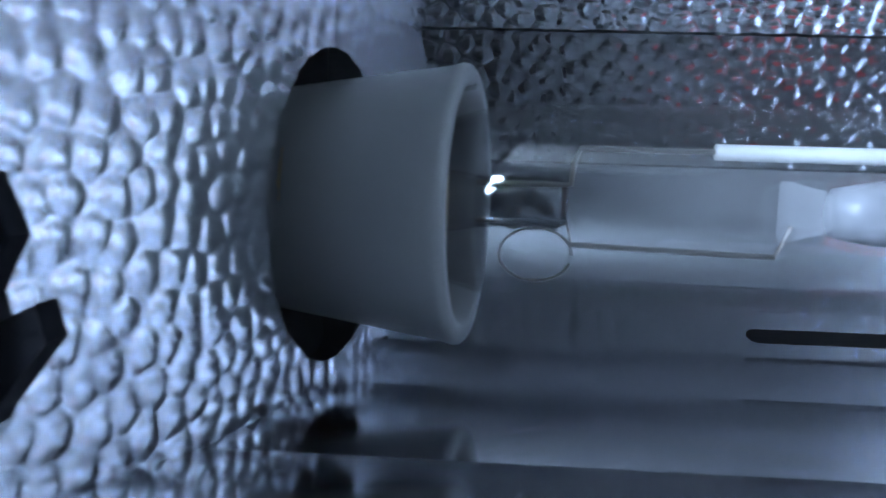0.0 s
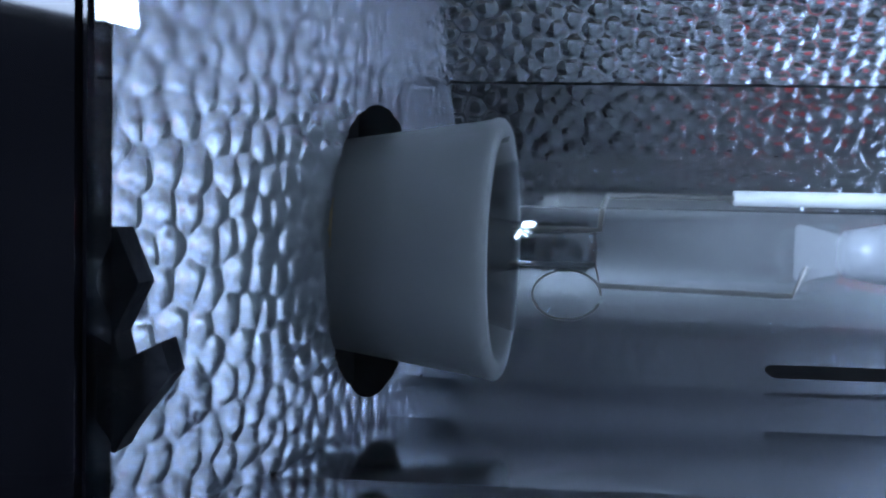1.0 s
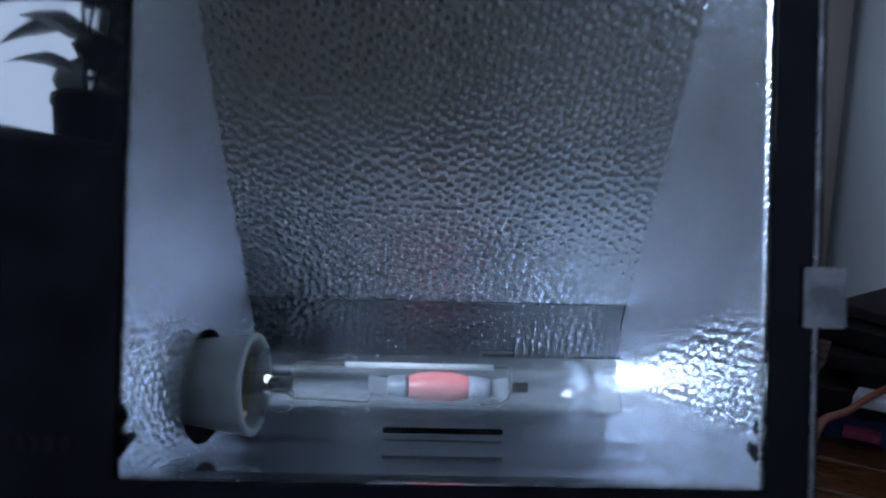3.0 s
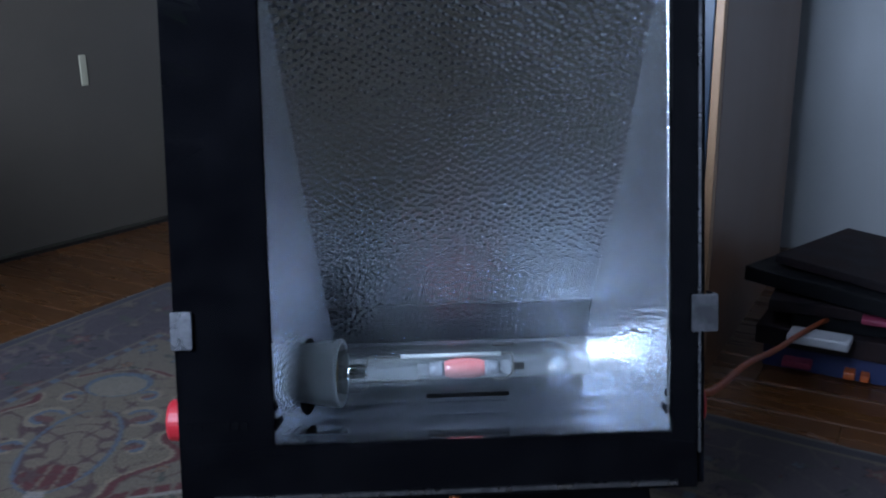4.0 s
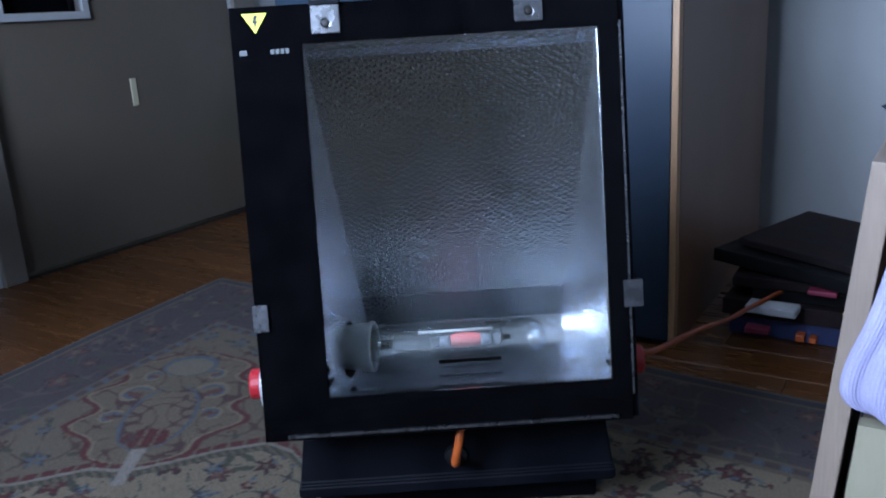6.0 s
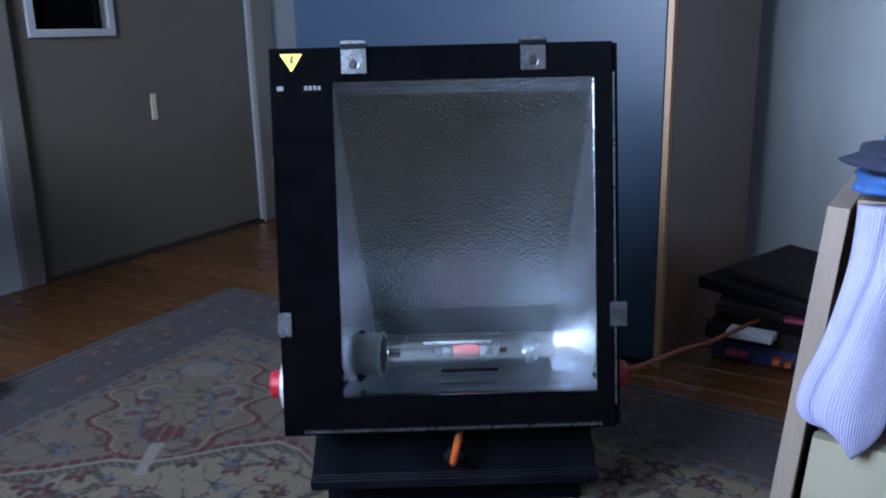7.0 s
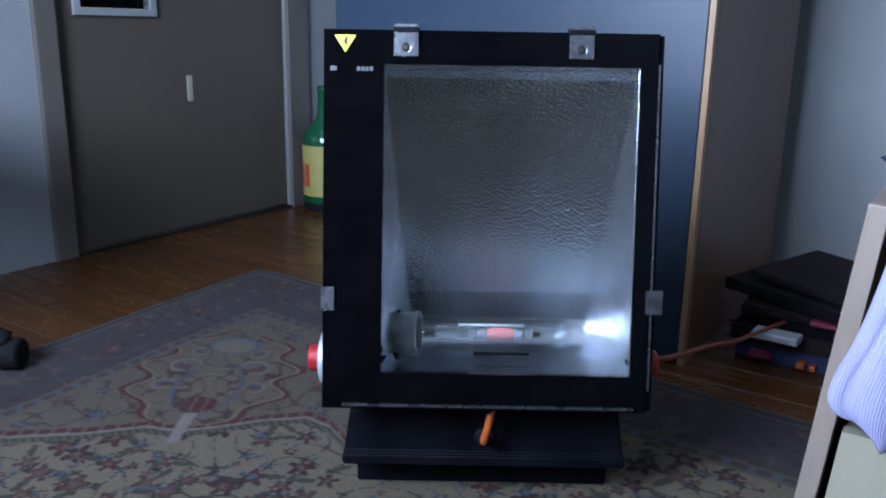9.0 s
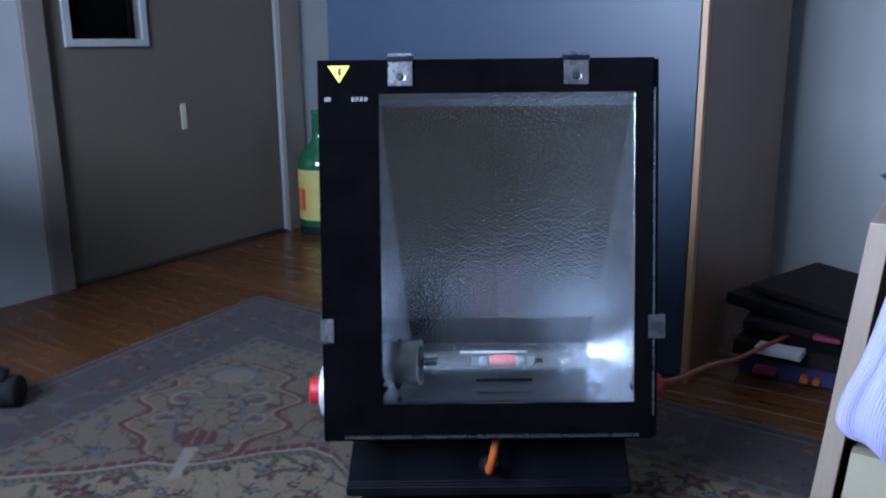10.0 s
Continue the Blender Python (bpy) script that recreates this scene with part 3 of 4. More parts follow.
holder_m = Matrix.Translation((-0.088, AX_Y, AX_Z - 0.0009)) @ Matrix.Rotation(radians(-8), 4, "Z") @ Matrix.Translation((0.088, 0, 0))
part("lamp_holder", bm_lathe([(0.0, -0.150), (0.022, -0.150), (0.0233, -0.1285), (0.0284, -0.0895), (0.0289, -0.0880), (0.0287, -0.0868), (0.0280, -0.0862), (0.0252, -0.0862), (0.0246, -0.0868), (0.0240, -0.0885), (0.0225, -0.0925), (0.0222, -0.135), (0.0, -0.136)], 64, "X", holder_m), M_PORCELAIN, flood, "porcelain lamp holder, its white greyed for shade", smooth=True)
part("screw_shell", bm_lathe([(0.0216, -0.1345), (0.0216, -0.0950), (0.0206, -0.0950), (0.0206, -0.1345)], 48, "X", holder_m), M_BRASS, flood, "brass screw shell", smooth=True)

M_PALE = material("zinc_plated_steel", (0.6, 0.61, 0.63), 0.4, 0.6, (0.5, 0.51, 0.53), 60, wear=0.1)
# side knobs of the bracket, red caps on washers; right washer darkened for shade
for s, x in ((-1, OX0), (1, OX1)):
    km = Matrix.Translation((x - 0.001 * s - (0.005 if s < 0 else 0.0), 0.072, 0.036)) @ Matrix.Rotation(radians(0 if s > 0 else 180), 4, "Z")
    w = part("pivot_washer", bm_lathe([(0, -0.006), (0.0315, -0.006), (0.032, 0.003), (0.030, 0.0075), (0.02, 0.0105), (0, 0.0105)], 40, "X", km), M_PALE if s < 0 else M_DARK, flood)
    part("pivot_cap", bm_lathe([(0, 0.0106), (0.0165, 0.0106), (0.0165, 0.0205), (0.015, 0.0225), (0, 0.0228)], 32, "X", km), M_RED, w, "red plastic cap")

# foot on which it stands: a dark box that widens to a ledge, over a plinth
inv = HM.inverted()
bm = bmesh.new()
rings = []
for x0, x1, y0, y1, z in ((-0.166, 0.160, 0.075, 0.235, 0.155), (-0.170, 0.164, 0.068, 0.24, 0.135), (-0.178, 0.172, 0.066, 0.25, 0.082), (-0.180, 0.174, 0.062, 0.25, 0.078), (-0.180, 0.174, 0.062, 0.25, 0.064), (-0.168, 0.164, 0.120, 0.24, 0.060), (-0.168, 0.164, 0.125, 0.24, 0.004)):
    rings.append([bm.verts.new(inv @ Vector(c)) for c in ((x0, y0, z), (x1, y0, z), (x1, y1, z), (x0, y1, z))])
for a, b in zip(rings, rings[1:]):
    for i in range(4):
        bm.faces.new((a[i], a[(i + 1) % 4], b[(i + 1) % 4], b[i]))
bm.faces.new(rings[0])
bm.faces.new(rings[-1][::-1])
bmesh.ops.recalc_face_normals(bm, faces=bm.faces)
bmesh.ops.bevel(bm, geom=bm.edges[:], offset=0.002, segments=2, affect="EDGES")
part("foot_box", bm, M_BLACK_MATT, flood, "black ledged foot box")
gl = inv @ Matrix.Translation((-0.003, 0.064, 0.105))
part("cable_gland", bm_lathe([(0, -0.006), (0.006, -0.006), (0.007, -0.004), (0.012, -0.002), (0.013, 0.004), (0.013, 0.01)], 24, "Y", gl), M_BLACK_PLASTIC, flood)
part("supply_cord", bm_tube([inv @ p for p in curve_points([(-0.003, 0.066, 0.106), (-0.004, 0.045, 0.108), (-0.004, 0.032, 0.118), (0.000, 0.028, 0.140), (0.004, 0.034, 0.158), (0.006, 0.05, 0.166)], 24)], 0.0048), M_ORANGE, flood, "orange supply cord", smooth=True)

# ---- the bulb ----
bulb = thing("metal_halide_bulb", HM @ Matrix.Translation((-0.09, AX_Y, AX_Z)), "clear tubular metal halide bulb with red glowing arc tube", "light bulb")
O = Matrix.Translation((0.09, 0, 0))


def in_bulb(bm):
    bmesh.ops.transform(bm, matrix=O, verts=bm.verts)
    return bm


R = 0.0205
prof = [(0.0125, -0.112), (0.0135, -0.104), (0.0165, -0.092), (0.0195, -0.082), (R, -0.074), (R, 0.052), (0.0200, 0.056), (0.0200, 0.060), (R, 0.064), (R, 0.088)]
prof += [(R * math.cos(a), 0.0865 + R * math.sin(a)) for a in [radians(d) for d in (10, 22, 34, 46, 58, 70, 80)]] + [(0, 0.107)]
prof += [(max(r - 0.0011, 0.0), h - (0.0011 if h > 0.09 else 0.0)) for r, h in prof[::-1]]
env = part("glass_envelope", in_bulb(bm_lathe(prof, 72, "X")), M_BULB, bulb, "clear glass envelope", smooth=True)
env.visible_shadow = False
part("screw_base", in_bulb(bm_lathe([(0.0, -0.135), (0.008, -0.135)] + [(0.0195 + 0.0008 * math.sin(i * 1.6), -0.132 + i * 0.0012) for i in range(22)] + [(0.0150, -0.104), (0.0, -0.104)], 40, "X")), M_BRASS, bulb, "threaded screw base", smooth=True)
part("arc_tube", in_bulb(bm_lathe([(0.0035, -0.004), (0.0060, -0.001), (0.0076, 0.004), (0.0083, 0.010), (0.0083, 0.022), (0.0076, 0.028), (0.0060, 0.033), (0.0035, 0.036)], 40, "X")), M_ARC, bulb, "red glowing arc tube", smooth=True)
for s in (-1, 1):
    fz = [(0.0036, 0.0195), (0.0060, 0.0165), (0.0066, 0.0200), (0.0058, 0.0250), (0.0050, 0.0290), (0.0, 0.0292)]
    bm = bm_lathe(fz, 32, "X", Matrix.Translation((0.016, 0, 0)) @ Matrix.Rotation(radians(0 if s > 0 else 180), 4, "Z"))
    part("frosted_end", in_bulb(bm), M_FROST, bulb, "white frosted end", smooth=True)
    bm = bm_prism([(0.016 + s * 0.0285, -0.0034), (0.016 + s * 0.0300, -0.0040), (0.016 + s * 0.0390, -0.0064), (0.016 + s * 0.0396, -0.0058), (0.016 + s * 0.0396, 0.0058), (0.016 + s * 0.0390, 0.0064), (0.016 + s * 0.0300, 0.0040), (0.016 + s * 0.0285, 0.0034)], -0.0015, 0.0015)
    bmesh.ops.bevel(bm, geom=bm.edges[:], offset=0.0005, segments=2, affect="EDGES")
    part("pinch_seal", in_bulb(bm), M_QUARTZ, bulb, "clear pinched quartz seal")
part("ceramic_rod", in_bulb(bm_tube([(-0.037, 0.0, 0.0115), (0.047, 0.0, 0.0115)], 0.0017)), M_CERAMIC, bulb, "white ceramic rod", smooth=True)
for name, line in (("support_wire", [(-0.085, -0.003, 0.004), (-0.070, -0.003, 0.004), (-0.066, -0.003, 0.004), (-0.0655, -0.003, 0.0085), (-0.064, 0, 0.0115), (-0.037, 0, 0.0115)]),
                   ("support_wire", [(-0.085, 0.003, -0.004), (-0.066, 0.003, -0.004), (-0.065, 0.002, -0.0085), (-0.024, 0, -0.0095), (-0.021, 0, -0.003)]),
                   ("support_wire", [(0.040, 0, -0.0098), (0.050, 0, -0.0100), (0.056, 0, -0.006), (0.0575, 0, 0.002)]),
                   ("lead_wire", [(0.0545, 0, 0.0), (0.058, 0, 0.0), (0.066, 0, 0.0)]),
                   ("spring_wire", [(0.047, 0.0, 0.0115), (0.056, 0, 0.0115), (0.0575, 0, 0.006), (0.0578, 0, -0.004)])):
    part(name, in_bulb(bm_tube([Vector(p) for p in line], 0.0006, 8)), M_WIRE, bulb)
part("getter_plate", in_bulb(bm_box(0.058, 0.067, -0.001, 0.001, -0.0025, 0.0035, 0.0005)), M_DARK, bulb, "dark getter plate")
part("top_clip", in_bulb(bm_box(0.040, 0.058, -0.006, 0.002, 0.0195, 0.0206, 0.0003)), M_DARK, bulb, "dark metal clip")
part("glass_stem", in_bulb(bm_lathe([(0.011, -0.110), (0.0075, -0.100), (0.0060, -0.088), (0.0052, -0.0825), (0.0050, -0.0795), (0.0057, -0.0775), (0.0050, -0.0755), (0.0058, -0.0730), (0.0052, -0.0705), (0.0055, -0.0685), (0.0040, -0.0665), (0.0, -0.066)], 24, "X")), M_STEM, bulb, "clear glass stem", smooth=True)
bm = bm_box(-0.0795, -0.0675, -0.0021, 0.0021, -0.0048, 0.0048, 0.0018, 3)
part("stem_press", in_bulb(bm), M_QUARTZ, bulb, "pressed glass end of the stem", smooth=True)
for dx, dz, r in ((-0.0745, 0.0015, 0.0019), (-0.0710, -0.0008, 0.0016), (-0.0772, -0.0012, 0.0014)):
    bm = bmesh.new()
    bmesh.ops.create_uvsphere(bm, u_segments=16, v_segments=10, radius=r, matrix=Matrix.Translation((dx, -0.0052, dz)))
    part("glass_bead", in_bulb(bm), M_STEM, bulb, smooth=True)
part("getter_ring", in_bulb(bm_tube([(-0.0725 + 0.0075 * math.cos(q), -0.001, -0.0105 + 0.0055 * math.sin(q)) for q in [radians(18 * i) for i in range(20)]], 0.0003, 6)), M_WIRE, bulb, "thin brown getter ring")

# ---- things in the room ----
bottle = thing("bottle", ROOM @ pose(-1.427, 1.345, 0) @ Matrix.Diagonal((1.12, 1.12, 0.88, 1)), "large green glass bottle with yellow label on floor", "bottle")
part("glass_body", bm_lathe([(0, 0.0), (0.066, 0.0), (0.070, 0.006), (0.070, 0.255), (0.066, 0.285), (0.050, 0.315), (0.030, 0.340), (0.024, 0.370), (0.022, 0.440), (0.024, 0.445), (0.024, 0.462), (0, 0.462)], 40), M_BOTTLE, bottle, smooth=True)
bm = bmesh.new()
arc = [radians(d) for d in range(-170, -9, 8)]
lo = [bm.verts.new((0.0708 * math.cos(a), 0.0708 * math.sin(a), 0.055)) for a in arc]
hi = [bm.verts.new((0.0708 * math.cos(a), 0.0708 * math.sin(a), 0.245)) for a in arc]
for i in range(len(arc) - 1):
    bm.faces.new((lo[i], lo[i + 1], hi[i + 1], hi[i]))
lab = part("label_sheet", bm, M_LABEL, bottle, "yellow paper label", smooth=True)
for a0, a1, z0, z1 in ((-152, -140, 0.09, 0.175), (-134, -116, 0.09, 0.175), (-110, -94, 0.09, 0.175)):
    bm = bmesh.new()
    arc = [radians(a0 + (a1 - a0) * i / 4) for i in range(5)]
    lo = [bm.verts.new((0.0714 * math.cos(a), 0.0714 * math.sin(a), z0)) for a in arc]
    hi = [bm.verts.new((0.0714 * math.cos(a), 0.0714 * math.sin(a), z1)) for a in arc]
    for i in range(4):
        bm.faces.new((lo[i], lo[i + 1], hi[i + 1], hi[i]))
    part("red_mark", bm, M_LABEL_RED, lab)
part("dark_stripe", bm_lathe([(0.0706, 0.0), (0.0712, 0.002), (0.0712, 0.028), (0.0706, 0.03)], 40), M_BLACK_PLASTIC, bottle)

stack = thing("box_pile", ROOM @ pose(0.075, 0.745, 0), "untidy pile of dark flat boxes on floor beside the wardrobe", "boxes")
random.seed(4)
z = 0.0
for i, (w, d, h, mt) in enumerate(((0.34, 0.24, 0.035, M_BLUE_CARD), (0.36, 0.25, 0.03, M_CARD), (0.33, 0.24, 0.022, M_BLACK_PLASTIC), (0.35, 0.25, 0.018, M_CARD), (0.37, 0.26, 0.024, M_BLACK_PLASTIC), (0.33, 0.25, 0.014, M_CARD))):
    m = pose(0.19 + random.uniform(-0.012, 0.012), 0.17 + random.uniform(-0.015, 0.015), z, 0, (0, 0, 0, 0, 2.5, 4.5)[i], random.uniform(-9, 9) + (0, 0, 0, 6, -14, -24)[i])
    part("flat_box", bm_box(-w / 2, w / 2, -d / 2, d / 2, 0.0005, h, 0.002, m=m), mt, stack)
    z += h
for x, zz, w, h, mt in ((0.06, 0.012, 0.04, 0.010, M_PINK), (0.13, 0.008, 0.015, 0.012, M_ORANGE), (0.15, 0.008, 0.012, 0.010, M_ORANGE), (0.16, 0.093, 0.045, 0.008, M_PINK), (0.235, 0.055, 0.012, 0.018, M_GREEN), (0.255, 0.050, 0.012, 0.018, M_GREEN), (0.275, 0.054, 0.012, 0.016, M_GREEN), (0.20, 0.064, 0.014, 0.006, M_YELLOW), (0.24, 0.030, 0.05, 0.012, M_BLUE_CARD), (0.27, 0.018, 0.02, 0.012, M_PINK)):
    part("coloured_tab", bm_box(x - w / 2, x + w / 2, 0.020, 0.05, zz, zz + h, 0.002), mt, stack)
strip = thing("power_strip", ROOM @ pose(0.2, 0.735, 0.066, 0, 0, -3), "white power strip lying on the box pile", "power strip")
part("strip_body", bm_box(-0.075, 0.005, -0.02, 0.02, 0.0, 0.014, 0.003), M_WHITE_PLASTIC, strip)

cable = thing("extension_cable", pose(0.2, 0.1, 0), "orange extension cable running over the floor", "cable")
part("cable_line", bm_tube([p - Vector((0.2, 0.1, 0)) for p in curve_points([(0.205, 0.085, 0.205), (0.235, 0.12, 0.192), (0.341, 0.30, 0.138), (0.427, 0.42, 0.102), (0.494, 0.50, 0.089), (0.552, 0.56, 0.082), (0.59, 0.585, 0.084)], 40)], 0.0036), M_ORANGE_SHADED, cable, smooth=True)

M_RUBBER = material("matt_black_rubber", (0.006, 0.006, 0.007), 0.75, scale=40, wear=0.1, ior=1.25)
chair = thing("office_chair", pose(-1.107, 0.407, 0.0065), "black office chair on a five-armed castor base", "office chair")
# Seat and column stand out of view, added to throw shade on the door.
part("unseen_seat", bm_lathe([(0, 0.43), (0.17, 0.43), (0.225, 0.445), (0.235, 0.47), (0.225, 0.495), (0.16, 0.505), (0, 0.50)], 40), M_RUBBER, chair, smooth=True)
part("column", bm_lathe([(0, 0.06), (0.032, 0.06), (0.032, 0.26), (0.02, 0.262), (0.02, 0.43), (0, 0.43)], 24), M_RUBBER, chair, smooth=True)
for i in range(5):
    turn = Matrix.Rotation(radians(13.1 + 72 * i), 4, "Z")
    arm = bm_tube(curve_points([(0.0, 0, 0.10), (0.1, 0.0, 0.09), (0.25, 0.0, 0.07), (0.30, 0.0, 0.05)], 12), 0.018)
    bmesh.ops.transform(arm, matrix=turn, verts=arm.verts)
    arm = part("base_arm", arm, M_RUBBER, chair, smooth=True)
    part("castor", bm_lathe([(0, -0.022), (0.024, -0.022), (0.028, -0.018), (0.028, 0.018), (0.024, 0.022), (0, 0.022)], 28, "X", turn @ Matrix.Translation((0.3015, 0, 0.028)) @ Matrix.Rotation(radians(-13.1 - 72 * i), 4, "Z")), M_RUBBER, arm, "black plastic castor", smooth=True)

plant = thing("potted_plant", ROOM @ pose(0.14, U_WIN + 0.2, WIN[2] - 0.004), "leafy green potted plant on the window sill", "plant")
part("pot", bm_lathe([(0, 0), (0.05, 0), (0.065, 0.11), (0.07, 0.11), (0.07, 0.125), (0.06, 0.125), (0.058, 0.1), (0, 0.1)], 28), M_CARD, plant, smooth=True)
random.seed(11)


def bm_leaf(base, way, length, width, droop):
    bm = bmesh.new()
    d = Vector(way).normalized()
    side = d.cross(Vector((0, 0, 1))).normalized()
    rows = []
    for i in range(7):
        s = i / 6
        w = width * math.sin(math.pi * (0.06 + 0.94 * s) ** 0.8) * (1 if i % 2 else 0.88)
        c = Vector(base) + d * length * s + Vector((0, 0, -droop * s * s))
        rows.append([bm.verts.new(c - side * w + Vector((0, 0, 0.12 * w))), bm.verts.new(c), bm.verts.new(c + side * w + Vector((0, 0, 0.12 * w)))])
    for a, b in zip(rows, rows[1:]):
        for k in range(2):
            bm.faces.new((a[k], a[k + 1], b[k + 1], b[k]))
    return bm


for i in range(34):
    a, h = random.uniform(0, 6.28), random.uniform(0.16, 0.55)
    base = (random.uniform(-0.05, 0.05), random.uniform(-0.03, 0.03), h)
    part("leaf", bm_leaf(base, (math.cos(a), 0.45 * math.sin(a), random.uniform(0.0, 0.6)), random.uniform(0.13, 0.21), random.uniform(0.035, 0.055), 0.07), M_LEAF, plant)
for i in range(3):
    part("stem", bm_tube(curve_points([(0, 0, 0.09), (random.uniform(-0.03, 0.03), 0.01, 0.3), (random.uniform(-0.05, 0.05), 0.0, 0.56)], 8), 0.005, 6), M_LEAF, plant)

# ---- the cabinet with clothes ----
cab = thing("open_cabinet", pose(0.358, -0.10, 0, 0, 0, -33.05), "pale wooden cabinet with open niche and cream drawer front", "cabinet")
lean = pose(-0.030, 0, 0, 0, 5.2, 0)
bm = bm_box(-0.020, 0.0, 0.0, 0.30, 0.002, 0.440, 0.001, m=lean)
part("side_panel", bm, M_BEECH, cab)
part("top_board", bm_box(0.012, 0.42, 0.03, 0.30, 0.425, 0.442, 0.001), M_BEECH, cab)
# Near-black board at the back carries the shade of the open niche.
part("niche_shade_board", bm_box(0.0, 0.42, 0.285, 0.299, 0.002, 0.424), M_CARD, cab)
part("drawer_front", bm_prism([(-0.020, 0.006), (0.40, 0.006), (0.40, 0.200), (-0.004, 0.200)], 0.004, 0.022), M_CREAM, cab, "cream drawer front")
part("shelf", bm_box(-0.002, 0.40, 0.024, 0.284, 0.186, 0.199), M_BEECH, cab)
part("side_panel", bm_box(0.402, 0.42, 0.0, 0.284, 0.002, 0.424), M_BEECH, cab)


def garment(rows, x_off, y_front, depth, ribs, n=150):
    """A hanging piece of cloth: rows of (z, x left, x right), ribbed along its length, with a closed back."""
    bm = bmesh.new()
    pts = curve_points([(a, b, z) for z, a, b in rows], 44)
    front, rear = [], []
    for r, p in enumerate(pts):
        a, b, z = p
        f_row, b_row = [], []
        for i in range(n + 1):
            s = i / n
            bulge = math.sqrt(max(0.0, 1 - (2 * s - 1) ** 2))
            fold = 0.004 * math.sin(7 * s + 9 * z) + 0.006 * math.exp(-((s - 0.42 - 0.5 * (z - 0.3)) / 0.06) ** 2) * -1
            y = y_front - bulge * (depth + fold) + 0.0006 * math.sin(2 * math.pi * ribs * s)
            f_row.append(bm.verts.new((x_off + a + (b - a) * s, y, z + 0.012 * math.sin(5 * s + 1) * (r / len(pts)))))
            b_row.append(bm.verts.new((x_off + a + (b - a) * s, y_front + 0.006 * bulge, z + 0.012 * math.sin(5 * s + 1) * (r / len(pts)))))
        front.append(f_row)
        rear.append(b_row)
    for g in (front, rear):
        for a, b in zip(g, g[1:]):
            for i in range(n):
                bm.faces.new((a[i], a[i + 1], b[i + 1], b[i]))
    for a, b in ((front[0], rear[0]), (front[-1], rear[-1])):
        for i in range(n):
            bm.faces.new((a[i], a[i + 1], b[i + 1], b[i]))
    bmesh.ops.remove_doubles(bm, verts=bm.verts, dist=1e-5)
    bmesh.ops.recalc_face_normals(bm, faces=bm.faces)
    return bm


knit = thing("knitted_garment", pose(0.362, -0.106, 0.44, 0, 0, -15), "lilac ribbed knit garment hanging over cabinet edge", "garment")
bm = garment([(0.005, 0.008, 0.09), (-0.05, 0.005, 0.085), (-0.10, -0.004, 0.068), (-0.14, -0.014, 0.060), (-0.175, -0.026, 0.055), (-0.203, -0.030, 0.053), (-0.220, -0.022, 0.047), (-0.229, 0.0, 0.03)], 0.0, -0.008, 0.022, 30)
part("sleeve", bm, M_KNIT, knit, smooth=True)
bm = garment([(0.005, 0.07, 0.15), (-0.05, 0.07, 0.15), (-0.12, 0.066, 0.15), (-0.17, 0.062, 0.15), (-0.205, 0.062, 0.14), (-0.215, 0.07, 0.13)], 0.0, 0.0, 0.02, 24)
part("sleeve", bm, M_KNIT, knit, smooth=True)
heap = thing("cloth_bundle", pose(0.418, -0.080, 0.4435, 0, 0, -33), "folded navy and cobalt blue cloth on cabinet top", "cloth")


def bm_fold(x0, x1, y0, y1, z0, z1, seed):
    bm = bmesh.new()
    bmesh.ops.create_uvsphere(bm, u_segments=40, v_segments=24, radius=1)
    for v in bm.verts:
        c = v.co.copy()
        c = Vector([math.copysign(abs(k) ** 0.8, k) for k in c])
        w = 1 + 0.16 * noise.noise(c * 1.7 + Vector((seed, 0, 0))) + 0.05 * math.sin(9 * c.z + 3 * c.x + seed)
        c *= w
        v.co = ((x0 + x1) / 2 + c.x * (x1 - x0) / 2, (y0 + y1) / 2 + c.y * (y1 - y0) / 2, (z0 + z1) / 2 + c.z * (z1 - z0) / 2)
    return bm


part("cobalt_fold", bm_fold(-0.030, 0.16, -0.060, 0.06, 0.0, 0.038, 2.0), M_COBALT, heap, smooth=True)
part("navy_fold", bm_fold(-0.036, 0.15, -0.066, 0.05, 0.020, 0.056, 5.0), M_NAVY, heap, smooth=True)
part("cobalt_fold", bm_fold(-0.008, 0.15, -0.05, 0.05, 0.046, 0.074, 8.0), M_COBALT, heap, smooth=True)
part("navy_fold", bm_fold(0.004, 0.15, -0.045, 0.05, 0.066, 0.092, 12.0), M_NAVY, heap, smooth=True)

# ---- the rug ----
RUG_C, RUG_1, RUG_2 = Vector((-1.054, 0.663)), Vector((0.997, -0.075)), Vector((0.075, -0.997))
CREAM, SAND, RUST, ROSE, SLATE, NIGHT, PLUM = ((0.40, 0.35, 0.27), (0.29, 0.245, 0.19), (0.23, 0.055, 0.05), (0.27, 0.14, 0.12), (0.20, 0.25, 0.31), (0.045, 0.045, 0.06), (0.17, 0.14, 0.155))


